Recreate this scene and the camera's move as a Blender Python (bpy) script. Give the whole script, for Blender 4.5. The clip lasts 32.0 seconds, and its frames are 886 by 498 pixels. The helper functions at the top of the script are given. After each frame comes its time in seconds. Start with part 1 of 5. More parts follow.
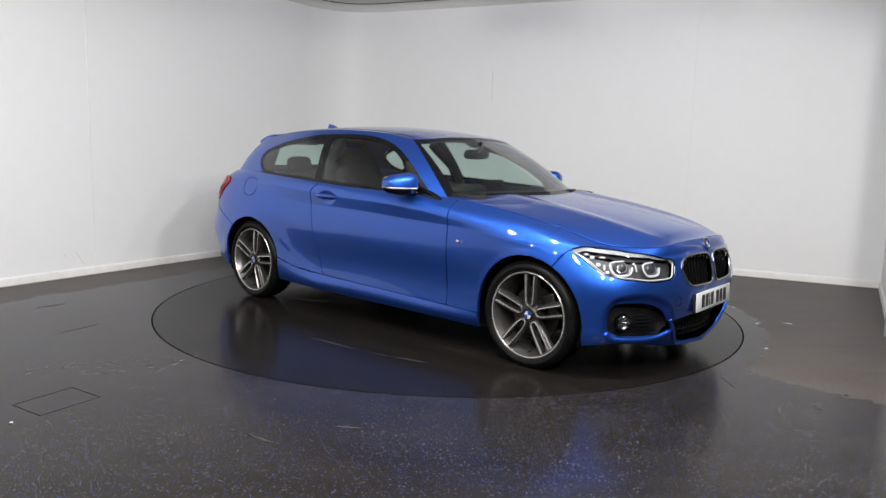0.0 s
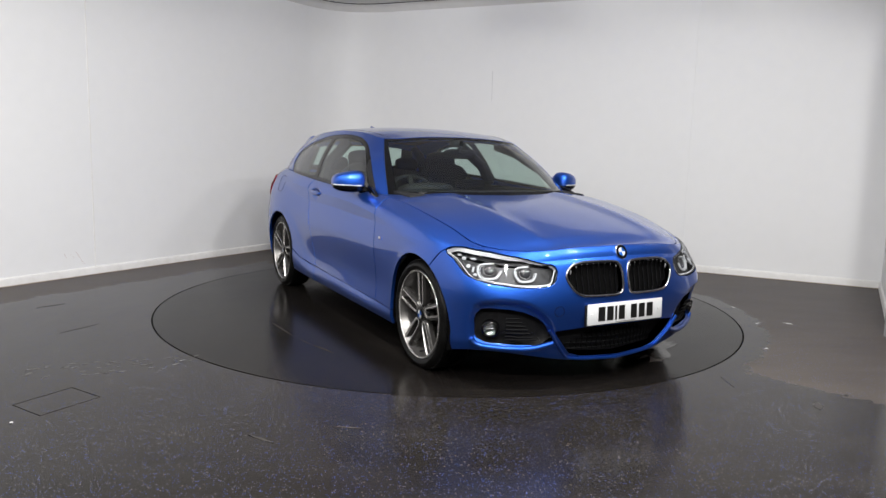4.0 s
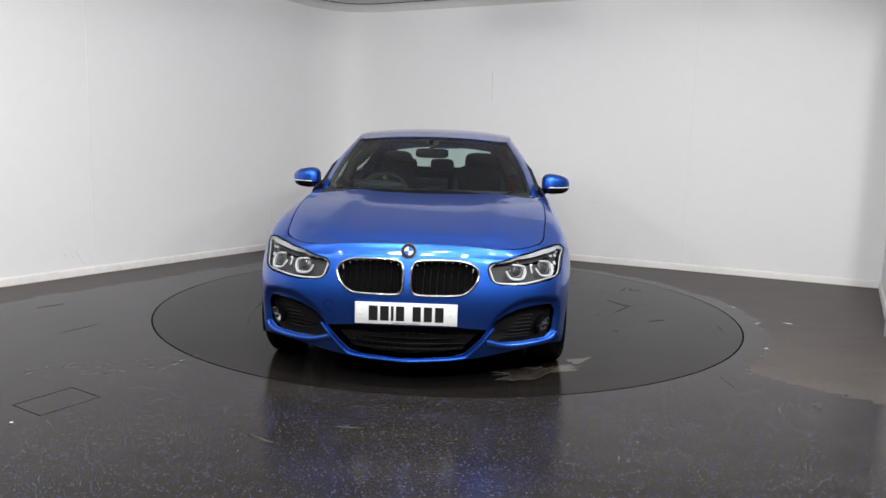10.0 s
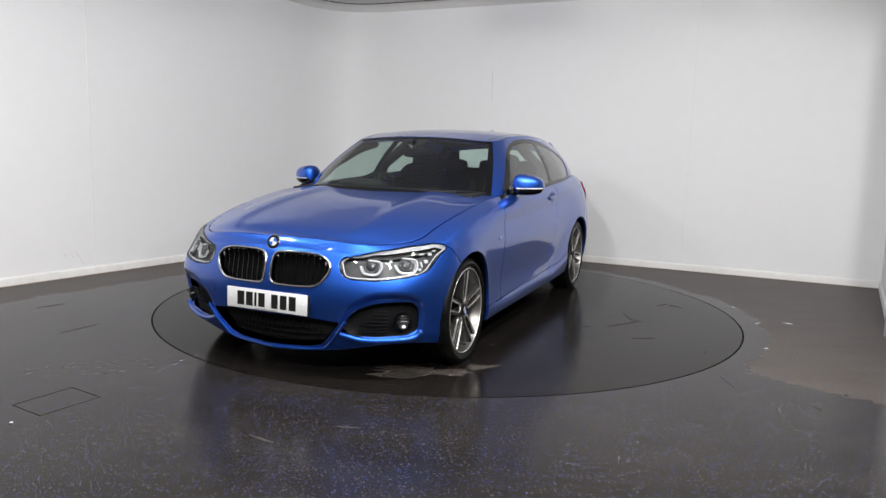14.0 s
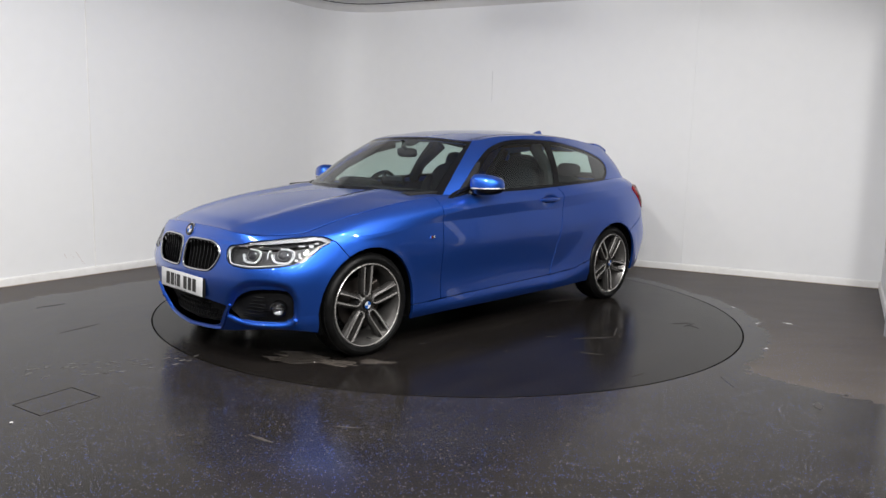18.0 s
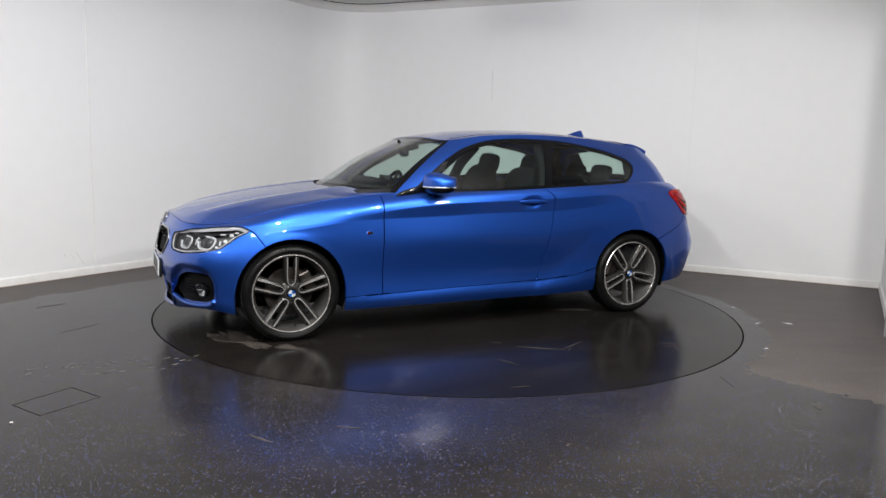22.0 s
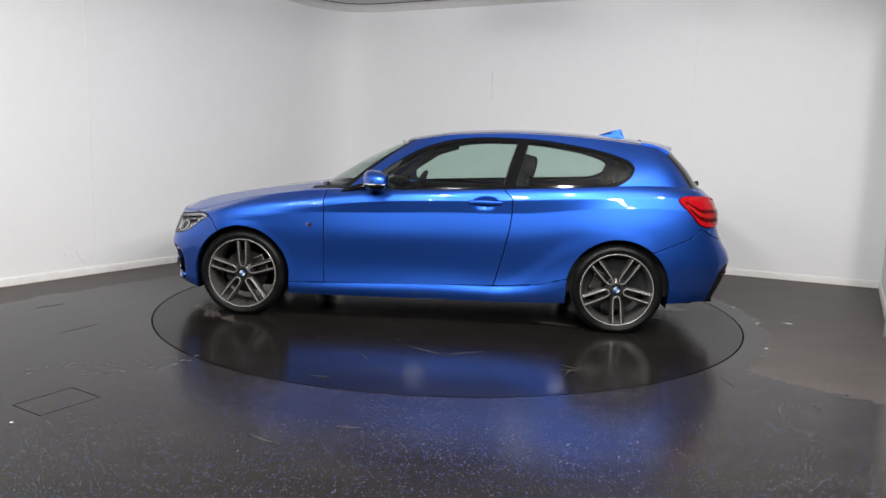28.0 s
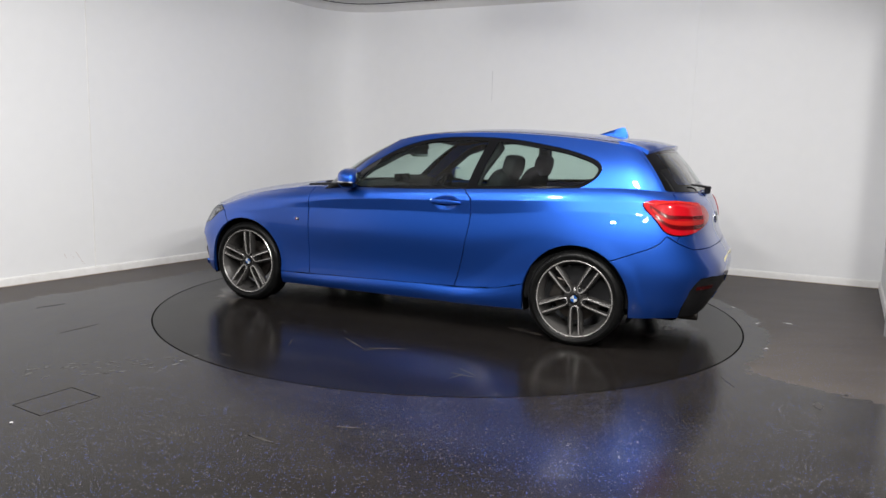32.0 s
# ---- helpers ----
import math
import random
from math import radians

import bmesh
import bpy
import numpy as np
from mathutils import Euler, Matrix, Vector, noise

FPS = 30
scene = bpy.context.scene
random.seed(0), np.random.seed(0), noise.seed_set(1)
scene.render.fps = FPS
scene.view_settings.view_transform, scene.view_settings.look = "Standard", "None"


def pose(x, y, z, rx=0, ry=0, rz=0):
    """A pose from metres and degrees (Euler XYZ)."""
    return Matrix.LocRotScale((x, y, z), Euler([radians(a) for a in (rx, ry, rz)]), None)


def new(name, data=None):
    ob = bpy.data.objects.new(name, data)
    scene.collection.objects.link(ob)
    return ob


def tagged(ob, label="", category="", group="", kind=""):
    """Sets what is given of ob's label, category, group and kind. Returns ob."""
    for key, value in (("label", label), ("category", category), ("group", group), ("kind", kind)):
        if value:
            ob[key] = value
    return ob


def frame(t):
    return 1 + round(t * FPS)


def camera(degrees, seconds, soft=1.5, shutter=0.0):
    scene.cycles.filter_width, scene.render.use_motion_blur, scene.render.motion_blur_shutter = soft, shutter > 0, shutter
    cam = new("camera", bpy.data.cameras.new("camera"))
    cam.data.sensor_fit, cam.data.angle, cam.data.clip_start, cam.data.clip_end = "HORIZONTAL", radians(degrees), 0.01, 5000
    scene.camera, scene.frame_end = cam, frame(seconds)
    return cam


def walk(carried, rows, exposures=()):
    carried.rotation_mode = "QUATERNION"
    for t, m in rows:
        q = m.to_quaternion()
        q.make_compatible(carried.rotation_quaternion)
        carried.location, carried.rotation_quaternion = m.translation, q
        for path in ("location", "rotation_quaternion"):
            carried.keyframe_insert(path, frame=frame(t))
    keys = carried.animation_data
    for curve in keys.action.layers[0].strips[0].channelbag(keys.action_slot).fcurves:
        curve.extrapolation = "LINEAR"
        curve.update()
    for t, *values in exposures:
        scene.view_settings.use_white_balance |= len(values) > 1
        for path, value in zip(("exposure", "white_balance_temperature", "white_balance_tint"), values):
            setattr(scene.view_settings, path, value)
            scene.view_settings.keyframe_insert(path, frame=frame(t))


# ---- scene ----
TAU = 2 * math.pi

# camera: stands still on a tripod before the turntable
cam = camera(63.08, 32.0)
EYE = Matrix.Translation((0.0, -5.789, 1.261)) @ Euler((0, 0, radians(0.47))).to_matrix().to_4x4() @ pose(0, 0, 0, 90 - 8.01, 0, 0) @ pose(0, 0, 0, 0, 0, 1.55)
walk(cam, [(0, EYE), (32.0, EYE)], exposures=[(0, 0.0, 6500, 10), (32.0, 0.0, 6500, 10)])

# ---- light ----
world = bpy.data.worlds.new("world")
scene.world = world
world.use_nodes = True
world.node_tree.nodes["Background"].inputs[0].default_value = (0.9, 0.95, 1.0, 1)
world.node_tree.nodes["Background"].inputs[1].default_value = 0.02

CEILING = 3.0
# ceiling floodlights: place, tilt towards the far walls and turn
LAMP_PLACES = [(-4.6, -4.2, 50, 20, 0.38), (-3.0, -5.2, 50, 8, 0.52), (-1.3, -5.6, 50, 0, 0.82), (0.0, -5.8, 50, 0, 0.88), (1.0, -5.5, 50, 2, 0.92), (0.2, -4.2, 45, 0, 0.5), (1.8, -4.0, 45, 4, 0.78), (2.3, -2.7, 46, 40, 0.55), (-2.4, -2.4, 28, 0, 0.75), (-0.6, -2.7, 28, 0, 1.0), (1.0, -2.6, 28, 0, 1.1)]
LAMP_POWER = 54.0


def lamp(x, y, tilt, turn, power):
    data = bpy.data.lights.new("flood_light", "AREA")
    data.shape, data.size, data.size_y = "RECTANGLE", 0.20, 0.12
    data.energy, data.color = LAMP_POWER * power, (1.0, 0.985, 0.96)
    ob = new("flood_light", data)
    ob.matrix_world = pose(x, y, CEILING - 0.20) @ pose(0, 0, 0, 0, 0, turn) @ pose(0, 0, 0, tilt, 0, 0) @ pose(0, 0, -0.035)


for place in LAMP_PLACES:
    lamp(*place)


# ---- materials ----
def material(name, color=(0.5, 0.5, 0.5), rough=0.5, metal=0.0, coat=0.0, coat_rough=0.03, emit=0.0, spec=0.5):
    m = bpy.data.materials.new(name)
    m.use_nodes = True
    b = m.node_tree.nodes["Principled BSDF"]
    b.inputs["Base Color"].default_value = (*color, 1)
    b.inputs["Roughness"].default_value = rough
    b.inputs["Metallic"].default_value = metal
    b.inputs["Coat Weight"].default_value = coat
    b.inputs["Coat Roughness"].default_value = coat_rough
    b.inputs["Specular IOR Level"].default_value = spec
    if emit:
        b.inputs["Emission Color"].default_value = (*color, 1)
        b.inputs["Emission Strength"].default_value = emit
    return m


def wire(m, a, out, b, into):
    m.node_tree.links.new(a.outputs[out], b.inputs[into])


def node(m, kind, **values):
    n = m.node_tree.nodes.new(kind)
    for key, value in values.items():
        n.inputs[key.replace("_", " ")].default_value = value
    return n


def ramp(m, stops):
    n = m.node_tree.nodes.new("ShaderNodeValToRGB")
    n.color_ramp.elements[0].position, n.color_ramp.elements[0].color = stops[0][0], (*stops[0][1], 1)
    n.color_ramp.elements[1].position, n.color_ramp.elements[1].color = stops[-1][0], (*stops[-1][1], 1)
    for at, c in stops[1:-1]:
        n.color_ramp.elements.new(at).color = (*c, 1)
    return n


def speckled(m, scale, dark, light, rough=(0.4, 0.6), bump=0.0, detail=4.0, into="Base Color"):
    """Grain at two scales in colour and roughness, with relief."""
    b = m.node_tree.nodes["Principled BSDF"]
    co = node(m, "ShaderNodeTexCoord")
    fine = node(m, "ShaderNodeTexNoise", Scale=scale, Detail=detail)
    broad = node(m, "ShaderNodeTexNoise", Scale=scale / 14, Detail=3.0)
    wire(m, co, "Object", fine, "Vector"), wire(m, co, "Object", broad, "Vector")
    mix = node(m, "ShaderNodeMath")
    mix.operation = "MULTIPLY_ADD"
    mix.inputs[1].default_value = 0.5
    half = node(m, "ShaderNodeMath")
    half.operation = "MULTIPLY"
    half.inputs[1].default_value = 0.5
    wire(m, broad, "Fac", half, 0), wire(m, fine, "Fac", mix, 0), wire(m, half, 0, mix, 2)
    c = ramp(m, [(0.35, dark), (0.65, light)])
    wire(m, mix, 0, c, "Fac"), wire(m, c, "Color", b, into)
    r = ramp(m, [(0.35, (rough[0],) * 3), (0.65, (rough[1],) * 3)])
    wire(m, broad, "Fac", r, "Fac"), wire(m, r, "Color", b, "Roughness")
    if bump:
        bp = node(m, "ShaderNodeBump", Strength=bump, Distance=0.01)
        wire(m, fine, "Fac", bp, "Height"), wire(m, bp, "Normal", b, "Normal")
    return m


def glass_material(name, tint, gloss=1.0):
    m = bpy.data.materials.new(name)
    m.use_nodes = True
    t = m.node_tree
    t.nodes.remove(t.nodes["Principled BSDF"])
    clear = node(m, "ShaderNodeBsdfTransparent", Color=(*tint, 1))
    shine = node(m, "ShaderNodeBsdfGlossy", Color=(gloss, gloss, gloss, 1), Roughness=0.01)
    face = node(m, "ShaderNodeLayerWeight", Blend=0.5)
    steep = node(m, "ShaderNodeMath")
    steep.operation, steep.inputs[1].default_value = "POWER", 4.0
    level = node(m, "ShaderNodeMath")
    level.operation, level.inputs[1].default_value, level.inputs[2].default_value = "MULTIPLY_ADD", 0.85, 0.07
    mix = node(m, "ShaderNodeMixShader")
    wire(m, face, "Facing", steep, 0), wire(m, steep, 0, level, 0), wire(m, level, 0, mix, "Fac")
    t.links.new(clear.outputs[0], mix.inputs[1]), t.links.new(shine.outputs[0], mix.inputs[2])
    t.links.new(mix.outputs[0], t.nodes["Material Output"].inputs[0])
    return m


PAINT = material("blue_metallic_paint", (0.0185, 0.094, 0.475), 0.42, 0.93, 1.0, 0.012)
GLOSS_BLACK = material("gloss_black", (0.003, 0.003, 0.0035), 0.08, 0, 0.0, spec=0.35)
PLASTIC = speckled(material("black_plastic", spec=0.12), 900, (0.008, 0.008, 0.009), (0.016, 0.016, 0.017), (0.45, 0.6), 0.05)
GRILLE_BLACK = material("satin_grille_black", (0.004, 0.004, 0.0045), 0.45, spec=0.08)
SLAT_GLINT = material("slat_glint_grey", (0.50, 0.51, 0.53), 0.3, 0.4)
SLAT_BLACK = material("gloss_slat_black", (0.003, 0.003, 0.0035), 0.16, spec=0.4)
VOID = material("dark_cavity", (0.003, 0.003, 0.003), 0.9, spec=0.05)
CHROME = material("chrome", (0.82, 0.83, 0.85), 0.08, 1.0)
SATIN = material("satin_silver", (0.74, 0.75, 0.77), 0.24, 1.0)
GRILLE_RIM = material("grille_rim_metal", (0.50, 0.51, 0.53), 0.20, 1.0)
RUBBER = speckled(material("tyre_rubber", spec=0.12), 220, (0.003, 0.003, 0.003), (0.007, 0.007, 0.007), (0.3, 0.42), 0.06)
ALLOY = speckled(material("grey_alloy", metal=0.5), 300, (0.030, 0.0285, 0.0275), (0.045, 0.043, 0.0415), (0.25, 0.33))
CUT_ALLOY = speckled(material("machined_alloy", metal=0.75), 60, (0.56, 0.54, 0.52), (0.62, 0.60, 0.58), (0.22, 0.30))
BARREL = speckled(material("grey_barrel", metal=0.8), 60, (0.17, 0.164, 0.158), (0.21, 0.203, 0.196), (0.28, 0.36))
STEEL = speckled(material("brake_steel", metal=1.0), 200, (0.06, 0.05, 0.045), (0.11, 0.10, 0.092), (0.35, 0.5))
WINDOW = glass_material("tinted_window_glass", (0.71, 0.835, 0.785))
SCREEN = glass_material("windscreen_glass", (0.77, 0.865, 0.825))
LENS = glass_material("clear_lens", (0.93, 0.94, 0.95), 0.3)
RED_LENS = material("red_lens", (0.30, 0.003, 0.007), 0.12, 0, 0.0)
DEEP_RED = material("deep_red_lens", (0.12, 0.002, 0.004), 0.2, 0, 0.3)
PLATE_WHITE = speckled(material("plate_white"), 60, (0.58, 0.59, 0.60), (0.64, 0.645, 0.65), (0.3, 0.4))
PLATE_YELLOW = speckled(material("plate_yellow"), 60, (0.68, 0.61, 0.36), (0.74, 0.67, 0.42), (0.3, 0.4))
INK = material("black_ink", (0.006, 0.006, 0.006), 0.4)
FABRIC = speckled(material("dark_seat_cloth", spec=0.08), 400, (0.008, 0.008, 0.009), (0.02, 0.02, 0.022), (0.8, 0.95), 0.2)
TRIM_DARK = speckled(material("dark_interior_trim", spec=0.15), 260, (0.010, 0.010, 0.011), (0.018, 0.018, 0.019), (0.55, 0.7), 0.1)
SMOKE = material("smoked_housing", (0.045, 0.045, 0.048), 0.4)
PROJECTOR = material("projector_glass", (0.035, 0.035, 0.04), 0.12, 0.0, 0.2)
AMBER_RED = material("bright_red_lens", (0.55, 0.02, 0.015), 0.2, 0, 0.5)
LED_WHITE = material("white_reflector", (0.55, 0.56, 0.58), 0.3)
RING_GREY = material("frosted_light_ring", (0.46, 0.47, 0.49), 0.35, 0.0, 0.2)
BADGE_BLUE = material("badge_blue", (0.02, 0.13, 0.5), 0.15, 0, 1.0)
BADGE_WHITE = material("badge_white", (0.8, 0.8, 0.8), 0.15, 0, 1.0)
MIRROR = material("mirror_glass", (0.85, 0.87, 0.88), 0.02, 1.0)
UNSEEN_WALL = speckled(material("unseen_grey_wall"), 9, (0.25, 0.25, 0.255), (0.29, 0.29, 0.295), (0.5, 0.6), 0.02)
WALL = speckled(material("white_wall_panel", spec=0.2), 9, (0.762, 0.764, 0.772), (0.78, 0.781, 0.788), (0.42, 0.5), 0.02)
BASE = speckled(material("white_skirting"), 14, (0.70, 0.69, 0.67), (0.8, 0.79, 0.78), (0.35, 0.5), 0.05)
CEIL = speckled(material("ceiling_paint"), 8, (0.62, 0.61, 0.6), (0.68, 0.67, 0.66), (0.6, 0.8), 0.03)


def floor_material(name, flecks=1.0, shade=0.78, shine=0.13, wet_rough=0.15):
    """Dark brown vinyl with blue and pale flecks: dry and dull beside the walls, wet and shiny round the turntable."""
    m = material(name, (0.02, 0.018, 0.017), 0.15, spec=shine)
    b = m.node_tree.nodes["Principled BSDF"]
    co = node(m, "ShaderNodeTexCoord")

    def math_node(kind, a, c=None, d=None):
        n = node(m, "ShaderNodeMath")
        n.operation = kind
        for k, v in enumerate((a, c, d)):
            if v is None:
                continue
            if isinstance(v, (int, float)):
                n.inputs[k].default_value = v
            else:
                m.node_tree.links.new(v, n.inputs[k])
        return n.outputs[0]

    def noise_at(scale, detail=4.0, stretch=None):
        n = node(m, "ShaderNodeTexNoise", Scale=scale, Detail=detail)
        if stretch:
            mp = node(m, "ShaderNodeMapping", Scale=stretch, Rotation=(0, 0, 0.5))
            wire(m, co, "Object", mp, "Vector"), wire(m, mp, "Vector", n, "Vector")
        else:
            wire(m, co, "Object", n, "Vector")
        return n.outputs["Fac"]

    xyz = node(m, "ShaderNodeSeparateXYZ")
    wire(m, co, "Object", xyz, 0)
    x, y = xyz.outputs[0], xyz.outputs[1]
    r = math_node("SQRT", math_node("ADD", math_node("MULTIPLY", x, x), math_node("MULTIPLY", y, y)))
    near_ring = math_node("SUBTRACT", 2.41, r)
    front = math_node("ADD", math_node("MULTIPLY", x, -0.69), math_node("MULTIPLY_ADD", y, -0.724, -0.02))
    wall_side = math_node("ADD", math_node("MULTIPLY_ADD", x, 0.851, 3.183), math_node("MULTIPLY_ADD", y, -0.525, -0.55))
    field = math_node("MAXIMUM", near_ring, math_node("MINIMUM", front, wall_side))
    edge = math_node("ADD", math_node("MULTIPLY_ADD", noise_at(3.5, 6.0), 0.26, -0.13), math_node("MULTIPLY_ADD", noise_at(19.0, 4.0), 0.16, -0.08))
    wet = node(m, "ShaderNodeMapRange")
    wet.interpolation_type = "SMOOTHSTEP"
    wet.inputs["From Min"].default_value, wet.inputs["From Max"].default_value = -0.03, 0.03
    m.node_tree.links.new(math_node("ADD", field, edge), wet.inputs["Value"])
    stain = noise_at(1.6, 6.0, (1.0, 3.2, 1.0))
    dry_c = ramp(m, [(0.3, (0.056, 0.047, 0.041)), (0.7, (0.076, 0.064, 0.055))])
    wet_c = ramp(m, [(0.25, (0.016 * shade, 0.0138 * shade, 0.0123 * shade)), (0.55, (0.022 * shade, 0.019 * shade, 0.017 * shade)), (0.75, (0.030 * shade, 0.026 * shade, 0.023 * shade))])
    m.node_tree.links.new(stain, dry_c.inputs[0]), m.node_tree.links.new(stain, wet_c.inputs[0])
    ground = node(m, "ShaderNodeMix")
    ground.data_type = "RGBA"
    m.node_tree.links.new(wet.outputs[0], ground.inputs["Factor"])
    m.node_tree.links.new(dry_c.outputs[0], ground.inputs[6]), m.node_tree.links.new(wet_c.outputs[0], ground.inputs[7])
    cells = node(m, "ShaderNodeTexVoronoi", Scale=110.0)
    wire(m, co, "Object", cells, "Vector")
    tint = node(m, "ShaderNodeSeparateColor")
    wire(m, cells, "Color", tint, 0)
    size = math_node("MULTIPLY_ADD", tint.outputs[1], 0.18, 0.125)
    fleck = math_node("MULTIPLY", math_node("LESS_THAN", cells.outputs["Distance"], size), math_node("GREATER_THAN", tint.outputs[0], 0.40))
    fleck_c = ramp(m, [(0.0, (0.06, 0.10, 0.34)), (0.70, (0.09, 0.14, 0.46)), (0.90, (0.16, 0.17, 0.26)), (1.0, (0.28, 0.24, 0.21))])
    m.node_tree.links.new(tint.outputs[2], fleck_c.inputs[0])
    done = node(m, "ShaderNodeMix")
    done.data_type = "RGBA"
    m.node_tree.links.new(math_node("MULTIPLY", fleck, 0.7 * flecks), done.inputs["Factor"])
    m.node_tree.links.new(ground.outputs[2], done.inputs[6]), m.node_tree.links.new(fleck_c.outputs[0], done.inputs[7])
    m.node_tree.links.new(done.outputs[2], b.inputs["Base Color"])
    film = noise_at(2.2, 5.0, (2.5, 0.8, 1.0))
    rough_wet = math_node("MULTIPLY_ADD", film, 0.10, wet_rough)
    rough = math_node("MULTIPLY_ADD", wet.outputs[0], math_node("SUBTRACT", rough_wet, 0.42), 0.42)
    m.node_tree.links.new(rough, b.inputs["Roughness"])
    bump = node(m, "ShaderNodeBump", Strength=0.06, Distance=0.004)
    m.node_tree.links.new(noise_at(60.0, 3.0), bump.inputs["Height"])
    wire(m, bump, "Normal", b, "Normal")
    return m


FLOOR = floor_material("speckled_vinyl")
# deck colour darkened to hold the shade under the car
DECK = floor_material("shaded_turntable_vinyl", 0.06, 0.42, 0.066, 0.13)
PALE_PATCH = speckled(material("paled_vinyl_patch", spec=0.38), 30, (0.022, 0.019, 0.017), (0.085, 0.073, 0.063), (0.18, 0.32), 0.05)
STREAK = speckled(material("pale_dried_streak", spec=0.08), 120, (0.018, 0.0165, 0.0155), (0.055, 0.051, 0.047), (0.35, 0.6))
STAIN = speckled(material("dull_floor_stain"), 40, (0.02, 0.018, 0.017), (0.035, 0.031, 0.029), (0.3, 0.5))
DIRT_AND_SHADE = material("dark_dirt_and_shade_line", (0.012, 0.010, 0.009), 0.6)
SCUFF = material("reddish_scuff", (0.50, 0.40, 0.37), 0.6)
SEALANT = speckled(material("grubby_sealant"), 25, (0.20, 0.155, 0.12), (0.38, 0.32, 0.27), (0.5, 0.7), 0.05)
GREY_MARK = material("grey_mark", (0.52, 0.52, 0.53), 0.6)


# ---- mesh helpers ----
def mesh_object(name, P, F, mat, parent=None, normals=None, smooth=True, label=""):
    me = bpy.data.meshes.new(name)
    me.from_pydata([tuple(map(float, v)) for v in P], [], [tuple(f) for f in F])
    me.materials.append(mat)
    if smooth:
        me.polygons.foreach_set("use_smooth", [True] * len(me.polygons))
    me.update()
    if normals is not None:
        me.normals_split_custom_set_from_vertices([tuple(map(float, n)) for n in normals])
    ob = new(name, me)
    ob.parent = parent
    if label:
        ob["label"] = label
    return ob


def part(name, bm, mat, parent=None, label="", smooth=False, sharp=35):
    me = bpy.data.meshes.new(name)
    bmesh.ops.recalc_face_normals(bm, faces=bm.faces[:])
    bm.to_mesh(me)
    bm.free()
    me.materials.append(mat)
    if smooth:
        me.polygons.foreach_set("use_smooth", [True] * len(me.polygons))
        me.set_sharp_from_angle(angle=radians(sharp))
    ob = new(name, me)
    ob.parent = parent
    if label:
        ob["label"] = label
    return ob


def add_box(bm, x0, y0, z0, x1, y1, z1, bevel=0.0, m=None):
    made = bmesh.ops.create_cube(bm, size=1, matrix=Matrix.Translation(((x0 + x1) / 2, (y0 + y1) / 2, (z0 + z1) / 2)) @ Matrix.Diagonal((x1 - x0, y1 - y0, z1 - z0, 1)))
    verts = made["verts"]
    if bevel:
        edges = list({e for v in verts for e in v.link_edges})
        out = bmesh.ops.bevel(bm, geom=edges, offset=bevel, segments=2, affect="EDGES", profile=0.5)
        verts = list({v for f in out["faces"] for v in f.verts} | {v for v in verts if v.is_valid})
    if m is not None:
        bmesh.ops.transform(bm, matrix=m, verts=[v for v in verts if v.is_valid])
    return bm


def box(x0, y0, z0, x1, y1, z1, bevel=0.0, m=None):
    return add_box(bmesh.new(), x0, y0, z0, x1, y1, z1, bevel, m)


def tube(points, radius, closed=False, sides=8, bm=None):
    """A round bar along a line of points; radius may be one value or one for each point."""
    bm = bm or bmesh.new()
    pts = [Vector(q) for q in points]
    n = len(pts)
    rings = []
    for i, q in enumerate(pts):
        a = pts[(i - 1) % n] if closed or i else q
        b = pts[(i + 1) % n] if closed or i < n - 1 else q
        way = (b - a).normalized()
        side = way.cross(Vector((0, 0, 1)))
        side = side.normalized() if side.length > 0.05 else way.cross(Vector((0, 1, 0))).normalized()
        up = side.cross(way)
        r = radius[i] if isinstance(radius, (list, tuple)) else radius
        rings.append([bm.verts.new(q + r * (math.cos(TAU * k / sides) * side + math.sin(TAU * k / sides) * up)) for k in range(sides)])
    for i in range(n if closed else n - 1):
        a, b = rings[i], rings[(i + 1) % n]
        for k in range(sides):
            bm.faces.new((a[k], a[(k + 1) % sides], b[(k + 1) % sides], b[k]))
    if not closed:
        bm.faces.new(rings[0]), bm.faces.new(rings[-1][::-1])
    return bm


def lathe(profile, segments=48, bm=None):
    """Turns a profile of (radius, along y) round the y axis."""
    bm = bm or bmesh.new()
    rings = [[bm.verts.new((r * math.cos(TAU * k / segments), y, r * math.sin(TAU * k / segments))) for k in range(segments)] for r, y in profile]
    for a, b in zip(rings, rings[1:]):
        for k in range(segments):
            bm.faces.new((a[k], a[(k + 1) % segments], b[(k + 1) % segments], b[k]))
    return bm


def slab(outline, y0, y1, bm=None, bevel=0.0):
    """A plate: the outline in x and z, thick along y."""
    bm = bm or bmesh.new()
    a = [bm.verts.new((x, y0, z)) for x, z in outline]
    b = [bm.verts.new((x, y1, z)) for x, z in outline]
    f0 = bm.faces.new(a)
    f1 = bm.faces.new(b[::-1])
    for i in range(len(a)):
        j = (i + 1) % len(a)
        bm.faces.new((a[i], b[i], b[j], a[j]))
    if bevel:
        bmesh.ops.bevel(bm, geom=list(f0.edges) + list(f1.edges), offset=bevel, segments=2, affect="EDGES", profile=0.5)
    return bm


